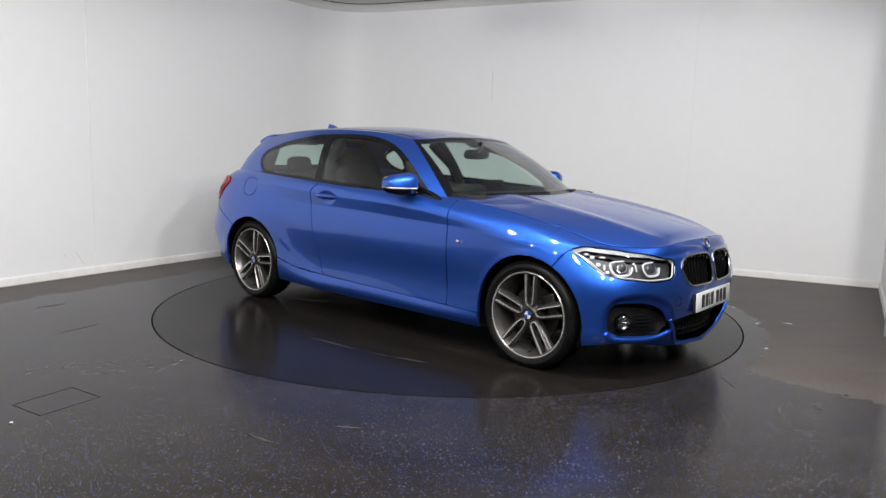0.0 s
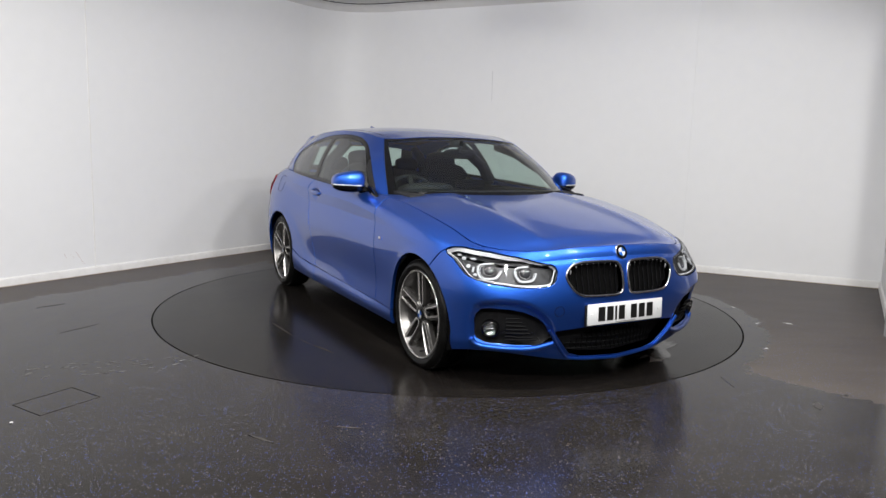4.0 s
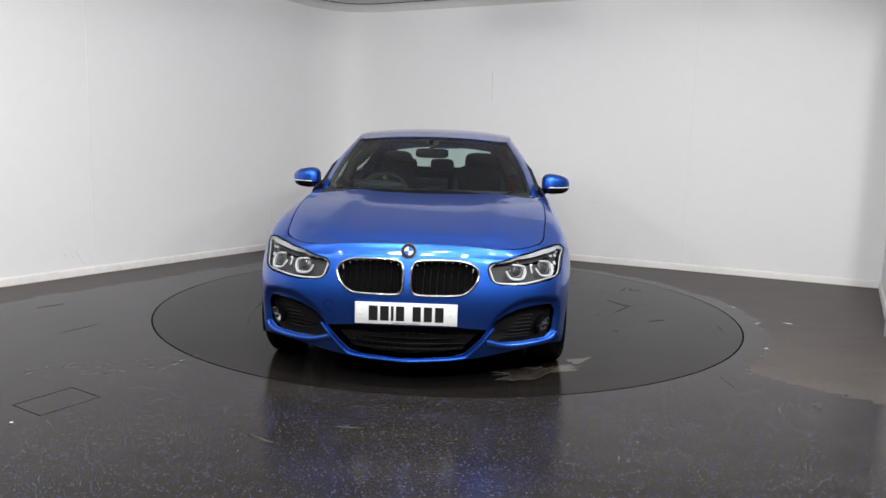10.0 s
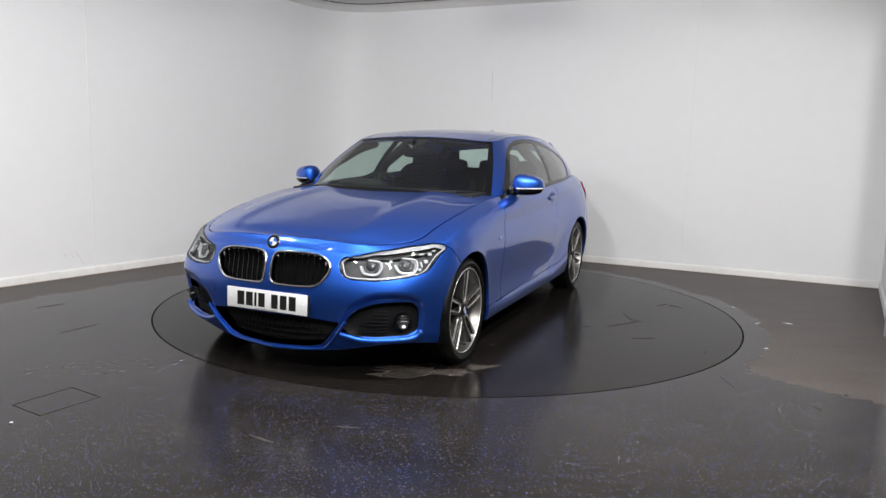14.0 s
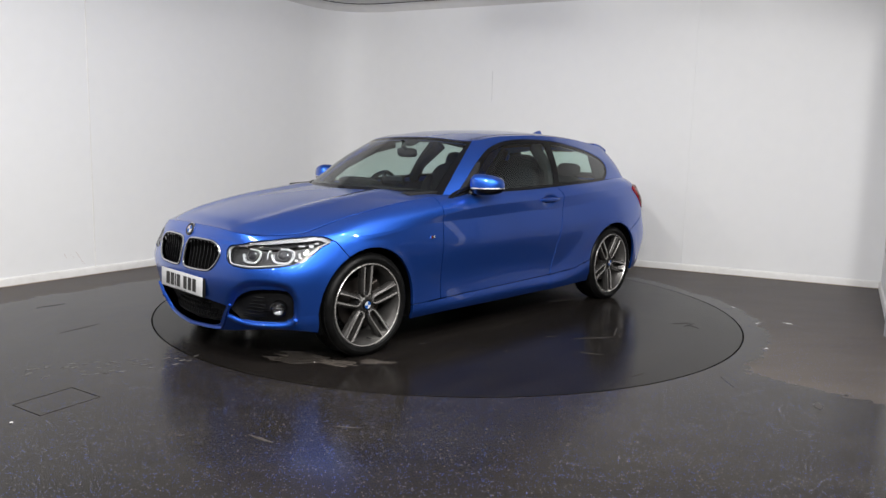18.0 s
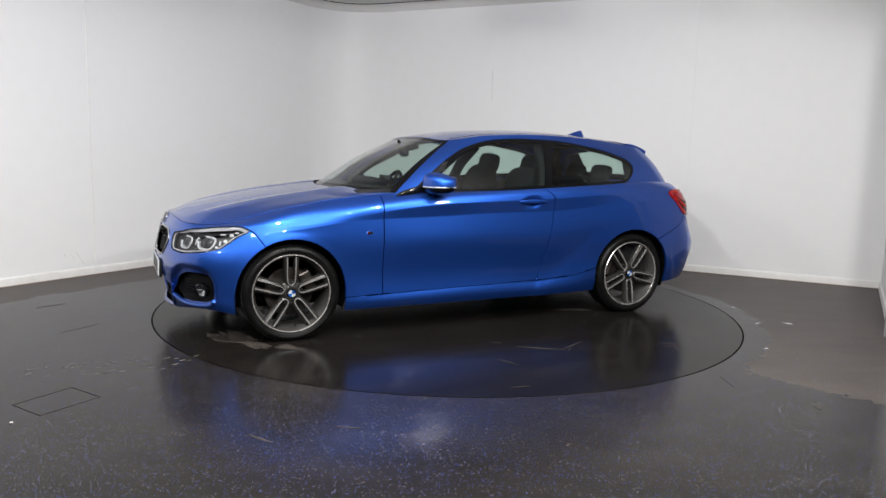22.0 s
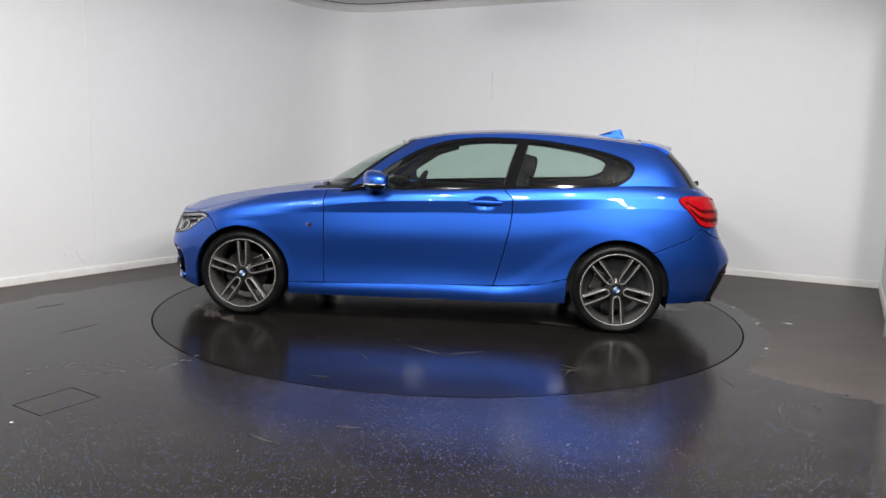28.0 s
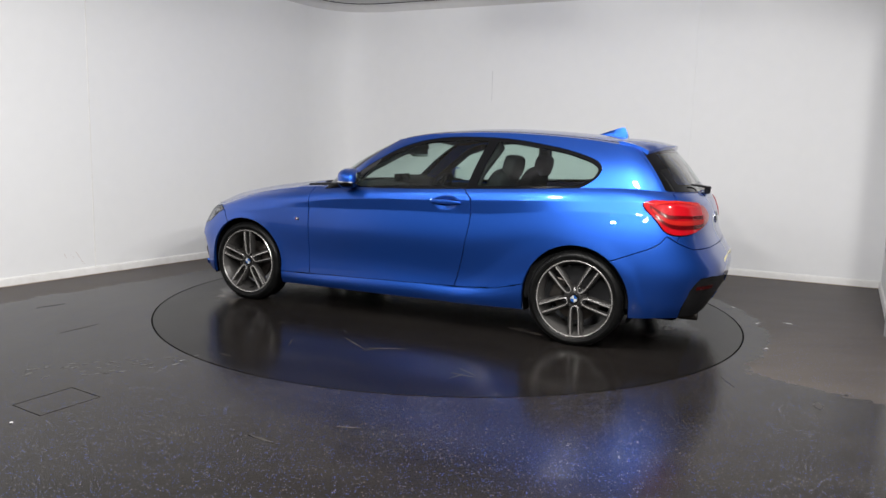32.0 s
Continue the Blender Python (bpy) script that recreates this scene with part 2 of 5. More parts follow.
def blob(a, b, c, e=3.0, n=28, k=16):
    """A rounded block (a superellipsoid) with half sizes a, b, c."""
    bm = bmesh.new()
    p = lambda v: math.copysign(abs(v) ** (2 / e), v)
    rows = []
    for j in range(1, k):
        t = -math.pi / 2 + math.pi * j / k
        rows.append([bm.verts.new((a * p(math.cos(t)) * p(math.cos(TAU * i / n)), b * p(math.cos(t)) * p(math.sin(TAU * i / n)), c * p(math.sin(t)))) for i in range(n)])
    for r, s in zip(rows, rows[1:]):
        for i in range(n):
            bm.faces.new((r[i], r[(i + 1) % n], s[(i + 1) % n], s[i]))
    bm.faces.new(rows[0][::-1]), bm.faces.new(rows[-1])
    return bm


# ---- the room ----
CORNER = Vector((-1.452, 3.804, 0))
LEFT_FAR = CORNER + Vector((-0.525, -0.851, 0)) * 13.5
RIGHT_END = Vector((4.24, 1.22, 0))
RIGHT_NEAR = Vector((3.14, -0.80, 0))
RING = 2.238


def wall(name, a, b, label, paint, z0=0.0, z1=CEILING + 0.1, thick=0.12):
    """A wall from a to b; its face looks to the left of that way."""
    way = (b - a).normalized()
    out = Vector((way.y, -way.x, 0))
    bm = bmesh.new()
    quad = [a, b, b + out * thick, a + out * thick]
    lo = [bm.verts.new((q.x, q.y, z0)) for q in quad]
    hi = [bm.verts.new((q.x, q.y, z1)) for q in quad]
    bm.faces.new(lo), bm.faces.new(hi[::-1])
    for i in range(4):
        bm.faces.new((lo[i], lo[(i + 1) % 4], hi[(i + 1) % 4], hi[i]))
    return tagged(part(name, bm, paint), label, "wall", kind="structure")


def skirting(a, b):
    """A skirting board with a rounded top along the foot of a wall."""
    way = (b - a).normalized()
    inn = Vector((-way.y, way.x, 0))
    bm = bmesh.new()
    profile = [(-0.002, 0.0), (0.016, 0.0), (0.016, 0.062), (0.013, 0.072), (0.006, 0.078), (-0.002, 0.078)]
    ends = [[bm.verts.new(q + inn * d + Vector((0, 0, z))) for d, z in profile] for q in (a, b)]
    bm.faces.new(ends[0]), bm.faces.new(ends[1][::-1])
    for i in range(len(profile) - 1):
        bm.faces.new((ends[0][i], ends[1][i], ends[1][i + 1], ends[0][i + 1]))
    return tagged(part("baseboard", bm, BASE, smooth=True), "white painted skirting board, scuffed along the floor", "skirting", kind="structure")


def skirting_foot(way):
    """A grubby bead of sealant along the foot of the skirting and the dark joint before it."""
    for name, mat, lift, reach, label in (("trim_sealant", SEALANT, 0.009, 0.0205, "brownish grubby sealant along the skirting"), ("trim_floor_joint", DIRT_AND_SHADE, 0.003, 0.026, "dark dirty joint between skirting and floor")):
        bm = bmesh.new()
        rows = []
        for i, q in enumerate(way):
            d = (way[min(i + 1, len(way) - 1)] - way[max(i - 1, 0)]).normalized()
            inn = Vector((-d.y, d.x, 0))
            rows.append([bm.verts.new(q + inn * e + Vector((0, 0, z))) for e, z in ((0.012, lift), (0.0165, lift), (reach, -0.001))])
        for p, q in zip(rows, rows[1:]):
            for k in range(2):
                bm.faces.new((p[k], p[k + 1], q[k + 1], q[k]))
        tagged(part(name, bm, mat, smooth=True), label, "sealant" if mat is SEALANT else "joint", kind="structure")


def bend_of_corner(bend=0.7):
    start, end = CORNER + (RIGHT_END - CORNER).normalized() * bend, CORNER + (LEFT_FAR - CORNER).normalized() * bend
    return [start * (1 - k) ** 2 + CORNER * 2 * k * (1 - k) + end * k * k for k in np.linspace(0, 1, 17)]


def skirting_bend(way):
    """The skirting round the bend of the corner."""
    profile = [(-0.002, 0.0), (0.016, 0.0), (0.016, 0.062), (0.013, 0.072), (0.006, 0.078), (-0.002, 0.078)]
    bm = bmesh.new()
    rows = []
    for i, q in enumerate(way):
        d = (way[min(i + 1, len(way) - 1)] - way[max(i - 1, 0)]).normalized()
        inn = Vector((-d.y, d.x, 0))
        rows.append([bm.verts.new(q + inn * e + Vector((0, 0, z))) for e, z in profile])
    for p, q in zip(rows, rows[1:]):
        for k in range(len(profile) - 1):
            bm.faces.new((p[k], p[k + 1], q[k + 1], q[k]))
    tagged(part("baseboard", bm, BASE, smooth=True), "white painted skirting board bent round the corner", "skirting", kind="structure")


def make_room():
    right_out, back_right, back_left = Vector((7.5, -1.2, 0)), Vector((7.5, -8.5, 0)), Vector((LEFT_FAR.x, -8.5, 0))
    way = bend_of_corner()
    runs = [(RIGHT_END, way[0], "back"), (way[-1], LEFT_FAR, "side"), (RIGHT_NEAR, RIGHT_END, "right"), (right_out, RIGHT_NEAR, "return"), (back_right, right_out, "far"), (back_left, back_right, "rear")]
    for a, b, name in runs:
        # walls added out of view, greyed to darken what the car reflects
        closing = name in ("far", "rear", "return")
        wall("wall_" + name, a, b, "unseen grey closing wall, toned to darken the car reflections" if closing else "white painted smooth panel wall of the photo studio", UNSEEN_WALL if closing else WALL)
    for a, b, name in runs[:4]:
        skirting(a, b)
    # the far corner is rounded
    bm = bmesh.new()
    out = [q + (CORNER + (CORNER - (way[0] + way[-1]) / 2).normalized() * 0.3 - q) * 0.5 for q in way]
    rows = [[bm.verts.new((q.x, q.y, z)) for q, z in ((a, 0), (a, CEILING + 0.1), (b, CEILING + 0.1), (b, 0))] for a, b in zip(way, out)]
    for p, q in zip(rows, rows[1:]):
        for k in range(4):
            bm.faces.new((p[k], p[(k + 1) % 4], q[(k + 1) % 4], q[k]))
    bm.faces.new(rows[0]), bm.faces.new(rows[-1][::-1])
    tagged(part("wall_corner", bm, WALL, smooth=True), "white rounded corner between two studio walls", "wall", kind="structure")
    skirting_bend(way)
    skirting_foot([RIGHT_END] + way + [LEFT_FAR])
    bm = box(-9, -9, CEILING, 8, 5, CEILING + 0.1)
    tagged(part("ceiling", bm, CEIL), "pale grey painted flat ceiling", "ceiling", kind="structure")
    # floor: one sheet with the round opening of the turntable
    bm = bmesh.new()
    n = 160
    inner = [bm.verts.new(((RING + 0.011) * math.cos(TAU * k / n), (RING + 0.011) * math.sin(TAU * k / n), 0)) for k in range(n)]
    low = [bm.verts.new((v.co.x, v.co.y, -0.06)) for v in inner]
    outer = []
    for k in range(n):
        c, s = math.cos(TAU * k / n), math.sin(TAU * k / n)
        d = 10.5 / max(abs(c), abs(s))
        outer.append(bm.verts.new((d * c, d * s, 0)))
    for k in range(n):
        j = (k + 1) % n
        bm.faces.new((inner[k], outer[k], outer[j], inner[j]))
        bm.faces.new((low[k], inner[k], inner[j], low[j]))
    bm.faces.new(low)
    tagged(part("floor", bm, FLOOR), "dark brown speckled vinyl floor, partly wet", "floor", kind="structure")


def make_turntable():
    top = new("turntable")
    tagged(top, "round dark vinyl-covered turntable flush with the floor", "turntable")
    bm = bmesh.new()
    n = 160
    a = [bm.verts.new((RING * math.cos(TAU * k / n), RING * math.sin(TAU * k / n), 0)) for k in range(n)]
    b = [bm.verts.new((v.co.x, v.co.y, -0.05)) for v in a]
    bm.faces.new(a), bm.faces.new(b[::-1])
    for k in range(n):
        bm.faces.new((a[k], b[k], b[(k + 1) % n], a[(k + 1) % n]))
    part("deck", bm, DECK, top)
    # dried smears that ride on the deck
    smears = [((1.03, 0.74), (0.99, 0.77)), ((0.74, 1.25), (0.72, 1.2)), ((0.39, 1.54), (0.32, 1.68)), ((-0.12, 1.48), (-0.36, 1.36)), ((-0.8, 1.56), (-0.94, 1.64)), ((-0.83, 1.76), (-0.87, 1.65)), ((-1.64, 0.25), (-1.69, 0.3)), ((0.58, 2.02), (0.46, 2.03))]
    smears += [((-1.09, 1.19), (-1.13, 1.16)), ((0.24, 1.17), (0.18, 1.22)), ((0.13, 1.33), (-0.13, 1.5)), ((-0.13, 1.53), (-0.19, 1.47)), ((-0.8, 1.66), (-0.95, 1.67)), ((0.08, -1.48), (0.49, -1.45)), ((0.62, -1.43), (0.75, -1.41)), ((0.77, -1.4), (0.99, -1.34))]
    # ragged patches, dry ahead and wet behind, paled to stand for reflected wall
    random.seed(31)
    for (cx, cy), long, wide, turn in (((1.76, 0.56), 0.36, 0.13, 118), ((1.50, 0.86), 0.13, 0.05, 130), ((-1.80, -0.22), 0.24, 0.15, 95), ((-1.66, 0.16), 0.10, 0.05, 40), ((-0.80, -0.72), 0.16, 0.05, 35), ((-0.56, -0.60), 0.09, 0.03, 20), ((-0.85, 0.52), 0.17, 0.05, -20)):
        bm = bmesh.new()
        ring = []
        for k in range(40):
            a = TAU * k / 40
            f = random.uniform(0.72, 1.08) * (0.8 + 0.25 * math.sin(3 * a + cx) + 0.12 * math.sin(7 * a))
            p = Matrix.Rotation(radians(turn), 2) @ Vector((long * f * math.cos(a), wide * f * math.sin(a)))
            ring.append((cx + p.x, cy + p.y))
        low = [bm.verts.new((x, y, -0.001)) for x, y in ring]
        high = [bm.verts.new((cx + (x - cx) * 0.97, cy + (y - cy) * 0.97, 0.0015)) for x, y in ring]
        mid = bm.verts.new((cx, cy, 0.0015))
        for k in range(40):
            j = (k + 1) % 40
            bm.faces.new((low[k], low[j], high[j], high[k])), bm.faces.new((high[k], high[j], mid))
        part("dry_and_wet_patch", bm, PALE_PATCH, top)
    for a, b in smears:
        length = math.hypot(a[0] - b[0], a[1] - b[1])
        streak("dried_smear", a, b, min(0.007, 0.02 * length + 0.0015), STREAK, top)
    return top


def coving():
    """A hollow moulding between walls and ceiling that runs round the far corner in a bend, with a dark bar for the gap
    shade at its edge.
    """
    a, b = (RIGHT_END - CORNER).normalized(), (LEFT_FAR - CORNER).normalized()
    bend = 0.7
    start, end = CORNER + a * bend, CORNER + b * bend
    way = [RIGHT_END] + [start * (1 - k) ** 2 + CORNER * 2 * k * (1 - k) + end * k * k for k in np.linspace(0, 1, 17)] + [LEFT_FAR]
    n = len(way)
    inward = []
    for i, q in enumerate(way):
        d = (way[min(i + 1, n - 1)] - way[max(i - 1, 0)]).normalized()
        inward.append(Vector((-d.y, d.x, 0)))
    profile = [(-0.12, CEILING - 0.085), (0.0, CEILING - 0.085), (0.006, CEILING - 0.080), (0.020, CEILING - 0.045), (0.050, CEILING - 0.018), (0.095, CEILING - 0.004), (0.095, CEILING + 0.01)]
    bm = bmesh.new()
    rows = [[bm.verts.new((*(q + inward[i] * d).xy, z)) for d, z in profile] for i, q in enumerate(way)]
    for r0, r1 in zip(rows, rows[1:]):
        for k in range(len(profile) - 1):
            bm.faces.new((r0[k], r1[k], r1[k + 1], r0[k + 1]))
    tagged(part("trim_coving", bm, CEIL, smooth=True, sharp=50), "pale curved coving along the top of the walls", "coving", kind="structure")
    # dark bar that puts the shadow of the ceiling gap into colour
    line = [(*(q + inward[i] * 0.105).xy, CEILING - 0.002) for i, q in enumerate(way)]
    tagged(part("trim_gap_shade", tube(line, 0.006, False, 6), DIRT_AND_SHADE), "thin dark bar for the gap shade between coving and ceiling", "joint", kind="structure")


def wall_marks():
    """Panel joints, scratches and scuffs on the walls."""
    back_in, side_in = Vector((-2.58, -5.69, 0)).normalized(), Vector((3.71, -2.29, 0)).normalized()

    def rib(name, at, face, mat, z0, z1, width, proud, label, category):
        across = Vector((-face.y, face.x, 0))
        bm = bmesh.new()
        quad = [Vector(at) + across * w / 2 + face * d for w, d in ((-width, -0.002), (width, -0.002), (width * 0.6, proud), (-width * 0.6, proud))]
        lo, hi = [bm.verts.new((q.x, q.y, z0)) for q in quad], [bm.verts.new((q.x, q.y, z1)) for q in quad]
        bm.faces.new(lo), bm.faces.new(hi[::-1])
        for i in range(4):
            bm.faces.new((lo[i], lo[(i + 1) % 4], hi[(i + 1) % 4], hi[i]))
        tagged(part(name, bm, mat), label, category, kind="structure")

    rib("trim_joint_strip", (-3.292, 0.823, 0), side_in, BASE, 0.08, CEILING - 0.08, 0.014, 0.004, "white joint strip between two wall panels", "joint strip")
    rib("trim_joint_strip", (2.535, 1.993, 0), back_in, WALL, 0.08, CEILING - 0.08, 0.012, 0.0015, "white joint between two wall panels", "joint strip")
    rib("wall_scratch", (0.458, 2.938, 0), back_in, GREY_MARK, 1.82, 2.17, 0.007, 0.0012, "thin grey vertical scratch on the wall", "scratch")
    rib("wall_scratch", (-2.113, 2.733, 0), side_in, GREY_MARK, 0.30, 0.47, 0.007, 0.0012, "thin grey vertical scratch on the wall", "scratch")
    rows = [((1.505, 2.463, 0.686), (1.815, 2.323, 0.692), back_in, GREY_MARK), ((1.453, 2.487, 0.52), (1.748, 2.353, 0.528), back_in, GREY_MARK)]
    rows += [((-3.45, 0.567, 0.24), (-3.43, 0.599, 0.158), side_in, SCUFF), ((-3.40, 0.648, 0.268), (-3.342, 0.742, 0.086), side_in, SCUFF), ((-3.43, 0.60, 0.24), (-3.36, 0.715, 0.11), side_in, SCUFF)]
    for a, b, face, mat in rows:
        label = "thin grey scrape on the wall" if mat is GREY_MARK else "faint reddish scuff above the skirting"
        tagged(part("wall_scuff", tube([Vector(a).lerp(Vector(b), k) - face * 0.0015 for k in np.linspace(0, 1, 6)], [0.0015, 0.003, 0.0035, 0.003, 0.003, 0.0015], False, 6), mat), label, "scuff", kind="structure")


def streak(name, a, b, width, mat, parent=None, z=0.002):
    """A low dried smear from a to b."""
    a, b = Vector((*a, 0)), Vector((*b, 0))
    d = (b - a).normalized()
    side = Vector((-d.y, d.x, 0))
    bm = bmesh.new()
    steps = 14
    rows = []
    for k in range(steps + 1):
        s = k / steps
        w = width * math.sin(math.pi * min(max(s, 0.03), 0.97)) * random.uniform(0.7, 1.0)
        mid = a.lerp(b, s) + side * width * random.uniform(-0.15, 0.15)
        rows.append([bm.verts.new(mid + side * w * e + Vector((0, 0, h))) for e, h in ((-1.0, -0.002), (-0.7, z), (0.7, z), (1.0, -0.002))])
    for p, q in zip(rows, rows[1:]):
        for k in range(4):
            bm.faces.new((p[k], q[k], q[(k + 1) % 4], p[(k + 1) % 4]))
    bm.faces.new(rows[0]), bm.faces.new(rows[-1][::-1])
    return part(name, bm, mat, parent)


def floor_marks():
    # the outline of a lifted cover and a crack in the vinyl
    plate = [(-2.044, -2.533), (-1.901, -2.268), (-1.695, -2.393), (-1.846, -2.655)]
    for i, width in enumerate((0.004, 0.0012, 0.004, 0.0012)):
        ob = streak("floor_seam", plate[i], plate[(i + 1) % 4], width * 0.7, DIRT_AND_SHADE)
        tagged(ob, "dark cut seam round a cover in the floor", "floor seam", kind="structure")
    tagged(streak("floor_seam", (-3.051, -0.571), (-2.922, -0.416), 0.008, DIRT_AND_SHADE), "dark raised crack in the vinyl floor", "floor seam", kind="structure")
    for a, b, w in (((-0.50, -2.68), (-0.37, -2.69), 0.012), ((-0.85, -2.80), (-0.72, -2.88), 0.018)):
        tagged(streak("floor_smear", a, b, w * 0.7, STREAK), "pale dried smear on the floor", "smear", kind="structure")
    for a, b, w in (((2.574, -0.366), (2.639, -0.394), 0.010), ((2.344, -0.411), (2.388, -0.388), 0.008), ((2.105, -1.122), (2.135, -1.119), 0.009), ((2.388, 0.185), (2.401, 0.122), 0.007)):
        tagged(streak("floor_smear", a, b, w, GREY_MARK), "small wet pale smear on the dry floor", "smear", kind="structure")
    tagged(streak("floor_seam", (-2.514, -1.252), (-2.385, -0.994), 0.002, STAIN), "faint dark seam in the vinyl floor", "floor seam", kind="structure")
    tagged(streak("floor_seam", (1.58, -1.767), (1.589, -1.954), 0.004, STAIN), "faint dark seam in the vinyl floor", "floor seam", kind="structure")
    tagged(streak("floor_stain", (1.895, -2.27), (1.935, -2.16), 0.035, STAIN), "dull round stain on the floor", "stain", kind="structure")
    # a trail of dull prints across the wet floor
    bm = bmesh.new()
    for k in range(46):
        s = random.random()
        x, y = -2.36 + 0.87 * s + random.uniform(-0.05, 0.05), -2.10 + 0.33 * s + random.uniform(-0.13, 0.13)
        w, h, turn = random.uniform(0.012, 0.03), random.uniform(0.006, 0.013), random.uniform(0.2, 1.0)
        ring = []
        for q in range(9):
            a = TAU * q / 9
            px, py = w * math.cos(a) * random.uniform(0.75, 1.1), h * math.sin(a) * random.uniform(0.75, 1.1)
            ring.append(bm.verts.new((x + px * math.cos(turn) - py * math.sin(turn), y + px * math.sin(turn) + py * math.cos(turn), -0.001)))
        top = [bm.verts.new((x + (v.co.x - x) * 0.8, y + (v.co.y - y) * 0.8, 0.0012)) for v in ring]
        bm.faces.new(top)
        for q in range(9):
            bm.faces.new((ring[q], ring[(q + 1) % 9], top[(q + 1) % 9], top[q]))
    tagged(part("floor_prints", bm, STAIN), "trail of dull dried prints on the wet floor", "stain", kind="stuff")
    bm = blob(0.008, 0.006, 0.003, 2.5, 10, 6)
    ob = tagged(part("floor_chip", bm, BASE, smooth=True), "small white chip lying on the floor", "chip")
    ob.location = (-1.918, -2.75, 0.003)


def make_lamps():
    for x, y, tilt, turn, power in LAMP_PLACES:
        lamp_ob = new("flood_lamp")
        lamp_ob.location = (x, y, CEILING)
        tagged(lamp_ob, "white ceiling floodlight on a short arm, switched on", "floodlight", "ceiling floodlights")
        head = part("lamp_head", box(-0.18, -0.115, -0.03, 0.18, 0.115, 0.03, 0.006), BASE, lamp_ob)
        head.matrix_basis = pose(0, 0, -0.20) @ pose(0, 0, 0, 0, 0, turn) @ pose(0, 0, 0, tilt, 0, 0)
        part("arm", tube([(0, 0, 0.0), (0, 0, -0.19)], 0.012, False, 10), BASE, lamp_ob)


make_room()
coving()
wall_marks()
floor_marks()
make_lamps()
turntable = make_turntable()


# ---- the car: character lines, x ahead, y to its left, z up ----
def spline(knots, at):
    """Natural cubic through the rows of (t, values...), evaluated at the values of at."""
    k = np.asarray(knots, float)
    t, v = k[:, 0], k[:, 1:]
    n = len(t)
    h = np.diff(t)
    A, B = np.zeros((n, n)), np.zeros((n, v.shape[1]))
    A[0, 0] = A[-1, -1] = 1
    for i in range(1, n - 1):
        A[i, i - 1], A[i, i], A[i, i + 1] = h[i - 1], 2 * (h[i - 1] + h[i]), h[i]
        B[i] = 6 * ((v[i + 1] - v[i]) / h[i] - (v[i] - v[i - 1]) / h[i - 1])
    m = np.linalg.solve(A, B)
    at = np.atleast_1d(np.asarray(at, float))
    i = np.clip(np.searchsorted(t, at, side="right") - 1, 0, n - 2)
    d, e = (at - t[i])[:, None], (t[i + 1] - at)[:, None]
    hh = h[i][:, None]
    return m[i] * e**3 / (6 * hh) + m[i + 1] * d**3 / (6 * hh) + (v[i] / hh - m[i] * hh / 6) * e + (v[i + 1] / hh - m[i + 1] * hh / 6) * d


def line3(points):
    return np.array(points, float)


# lines of the lower body from the middle of the nose round the side to the middle of the tail
LINE_FOOT = line3([(2.035, 0, 0.145), (1.99, 0.33, 0.158), (1.915, 0.6, 0.202), (1.79, 0.79, 0.212), (1.64, 0.85, 0.185), (1.345, 0.86, 0.17), (1, 0.862, 0.175), (0.5, 0.862, 0.178),
    (-0.2, 0.862, 0.182), (-0.7, 0.864, 0.19), (-1, 0.868, 0.2), (-1.345, 0.87, 0.21), (-1.72, 0.86, 0.23), (-2, 0.73, 0.24), (-2.1, 0.42, 0.24), (-2.11, 0, 0.24)])
LINE_SILL = line3([(2.065, 0, 0.27), (2.035, 0.34, 0.27), (1.955, 0.61, 0.285), (1.825, 0.79, 0.3), (1.65, 0.865, 0.3), (1.345, 0.885, 0.29), (1, 0.88, 0.268), (0.5, 0.869, 0.278),
    (-0.2, 0.867, 0.294), (-0.7, 0.869, 0.308), (-1, 0.888, 0.37), (-1.345, 0.895, 0.41), (-1.74, 0.885, 0.38), (-2.05, 0.75, 0.38), (-2.17, 0.42, 0.38), (-2.19, 0, 0.38)])
LINE_LOW = line3([(2.085, 0, 0.42), (2.062, 0.35, 0.42), (1.985, 0.62, 0.43), (1.855, 0.79, 0.44), (1.655, 0.873, 0.45), (1.345, 0.897, 0.48), (1, 0.878, 0.43), (0.5, 0.864, 0.42),
    (-0.2, 0.861, 0.42), (-0.7, 0.865, 0.43), (-1, 0.884, 0.49), (-1.345, 0.906, 0.53), (-1.74, 0.895, 0.5), (-2.07, 0.765, 0.49), (-2.195, 0.42, 0.49), (-2.215, 0, 0.49)])
LINE_WAIST = line3([(2.088, 0, 0.55), (2.058, 0.35, 0.55), (1.975, 0.61, 0.56), (1.845, 0.785, 0.57), (1.645, 0.87, 0.58), (1.345, 0.903, 0.65), (1, 0.890, 0.60), (0.5, 0.885, 0.59),
    (-0.2, 0.884, 0.59), (-0.7, 0.885, 0.60), (-1, 0.893, 0.65), (-1.345, 0.908, 0.67), (-1.74, 0.89, 0.63), (-2.05, 0.765, 0.6), (-2.165, 0.42, 0.6), (-2.185, 0, 0.6)])
LINE_SIDE = line3([(2.055, 0, 0.68), (2.025, 0.35, 0.67), (1.94, 0.585, 0.665), (1.81, 0.75, 0.67), (1.62, 0.85, 0.685), (1.345, 0.896, 0.705), (1, 0.891, 0.70), (0.5, 0.8835, 0.70),
    (-0.2, 0.8845, 0.71), (-0.7, 0.8855, 0.72), (-1, 0.890, 0.755), (-1.345, 0.896, 0.78), (-1.73, 0.869, 0.79), (-1.99, 0.767, 0.75), (-2.09, 0.42, 0.75), (-2.11, 0, 0.75)])
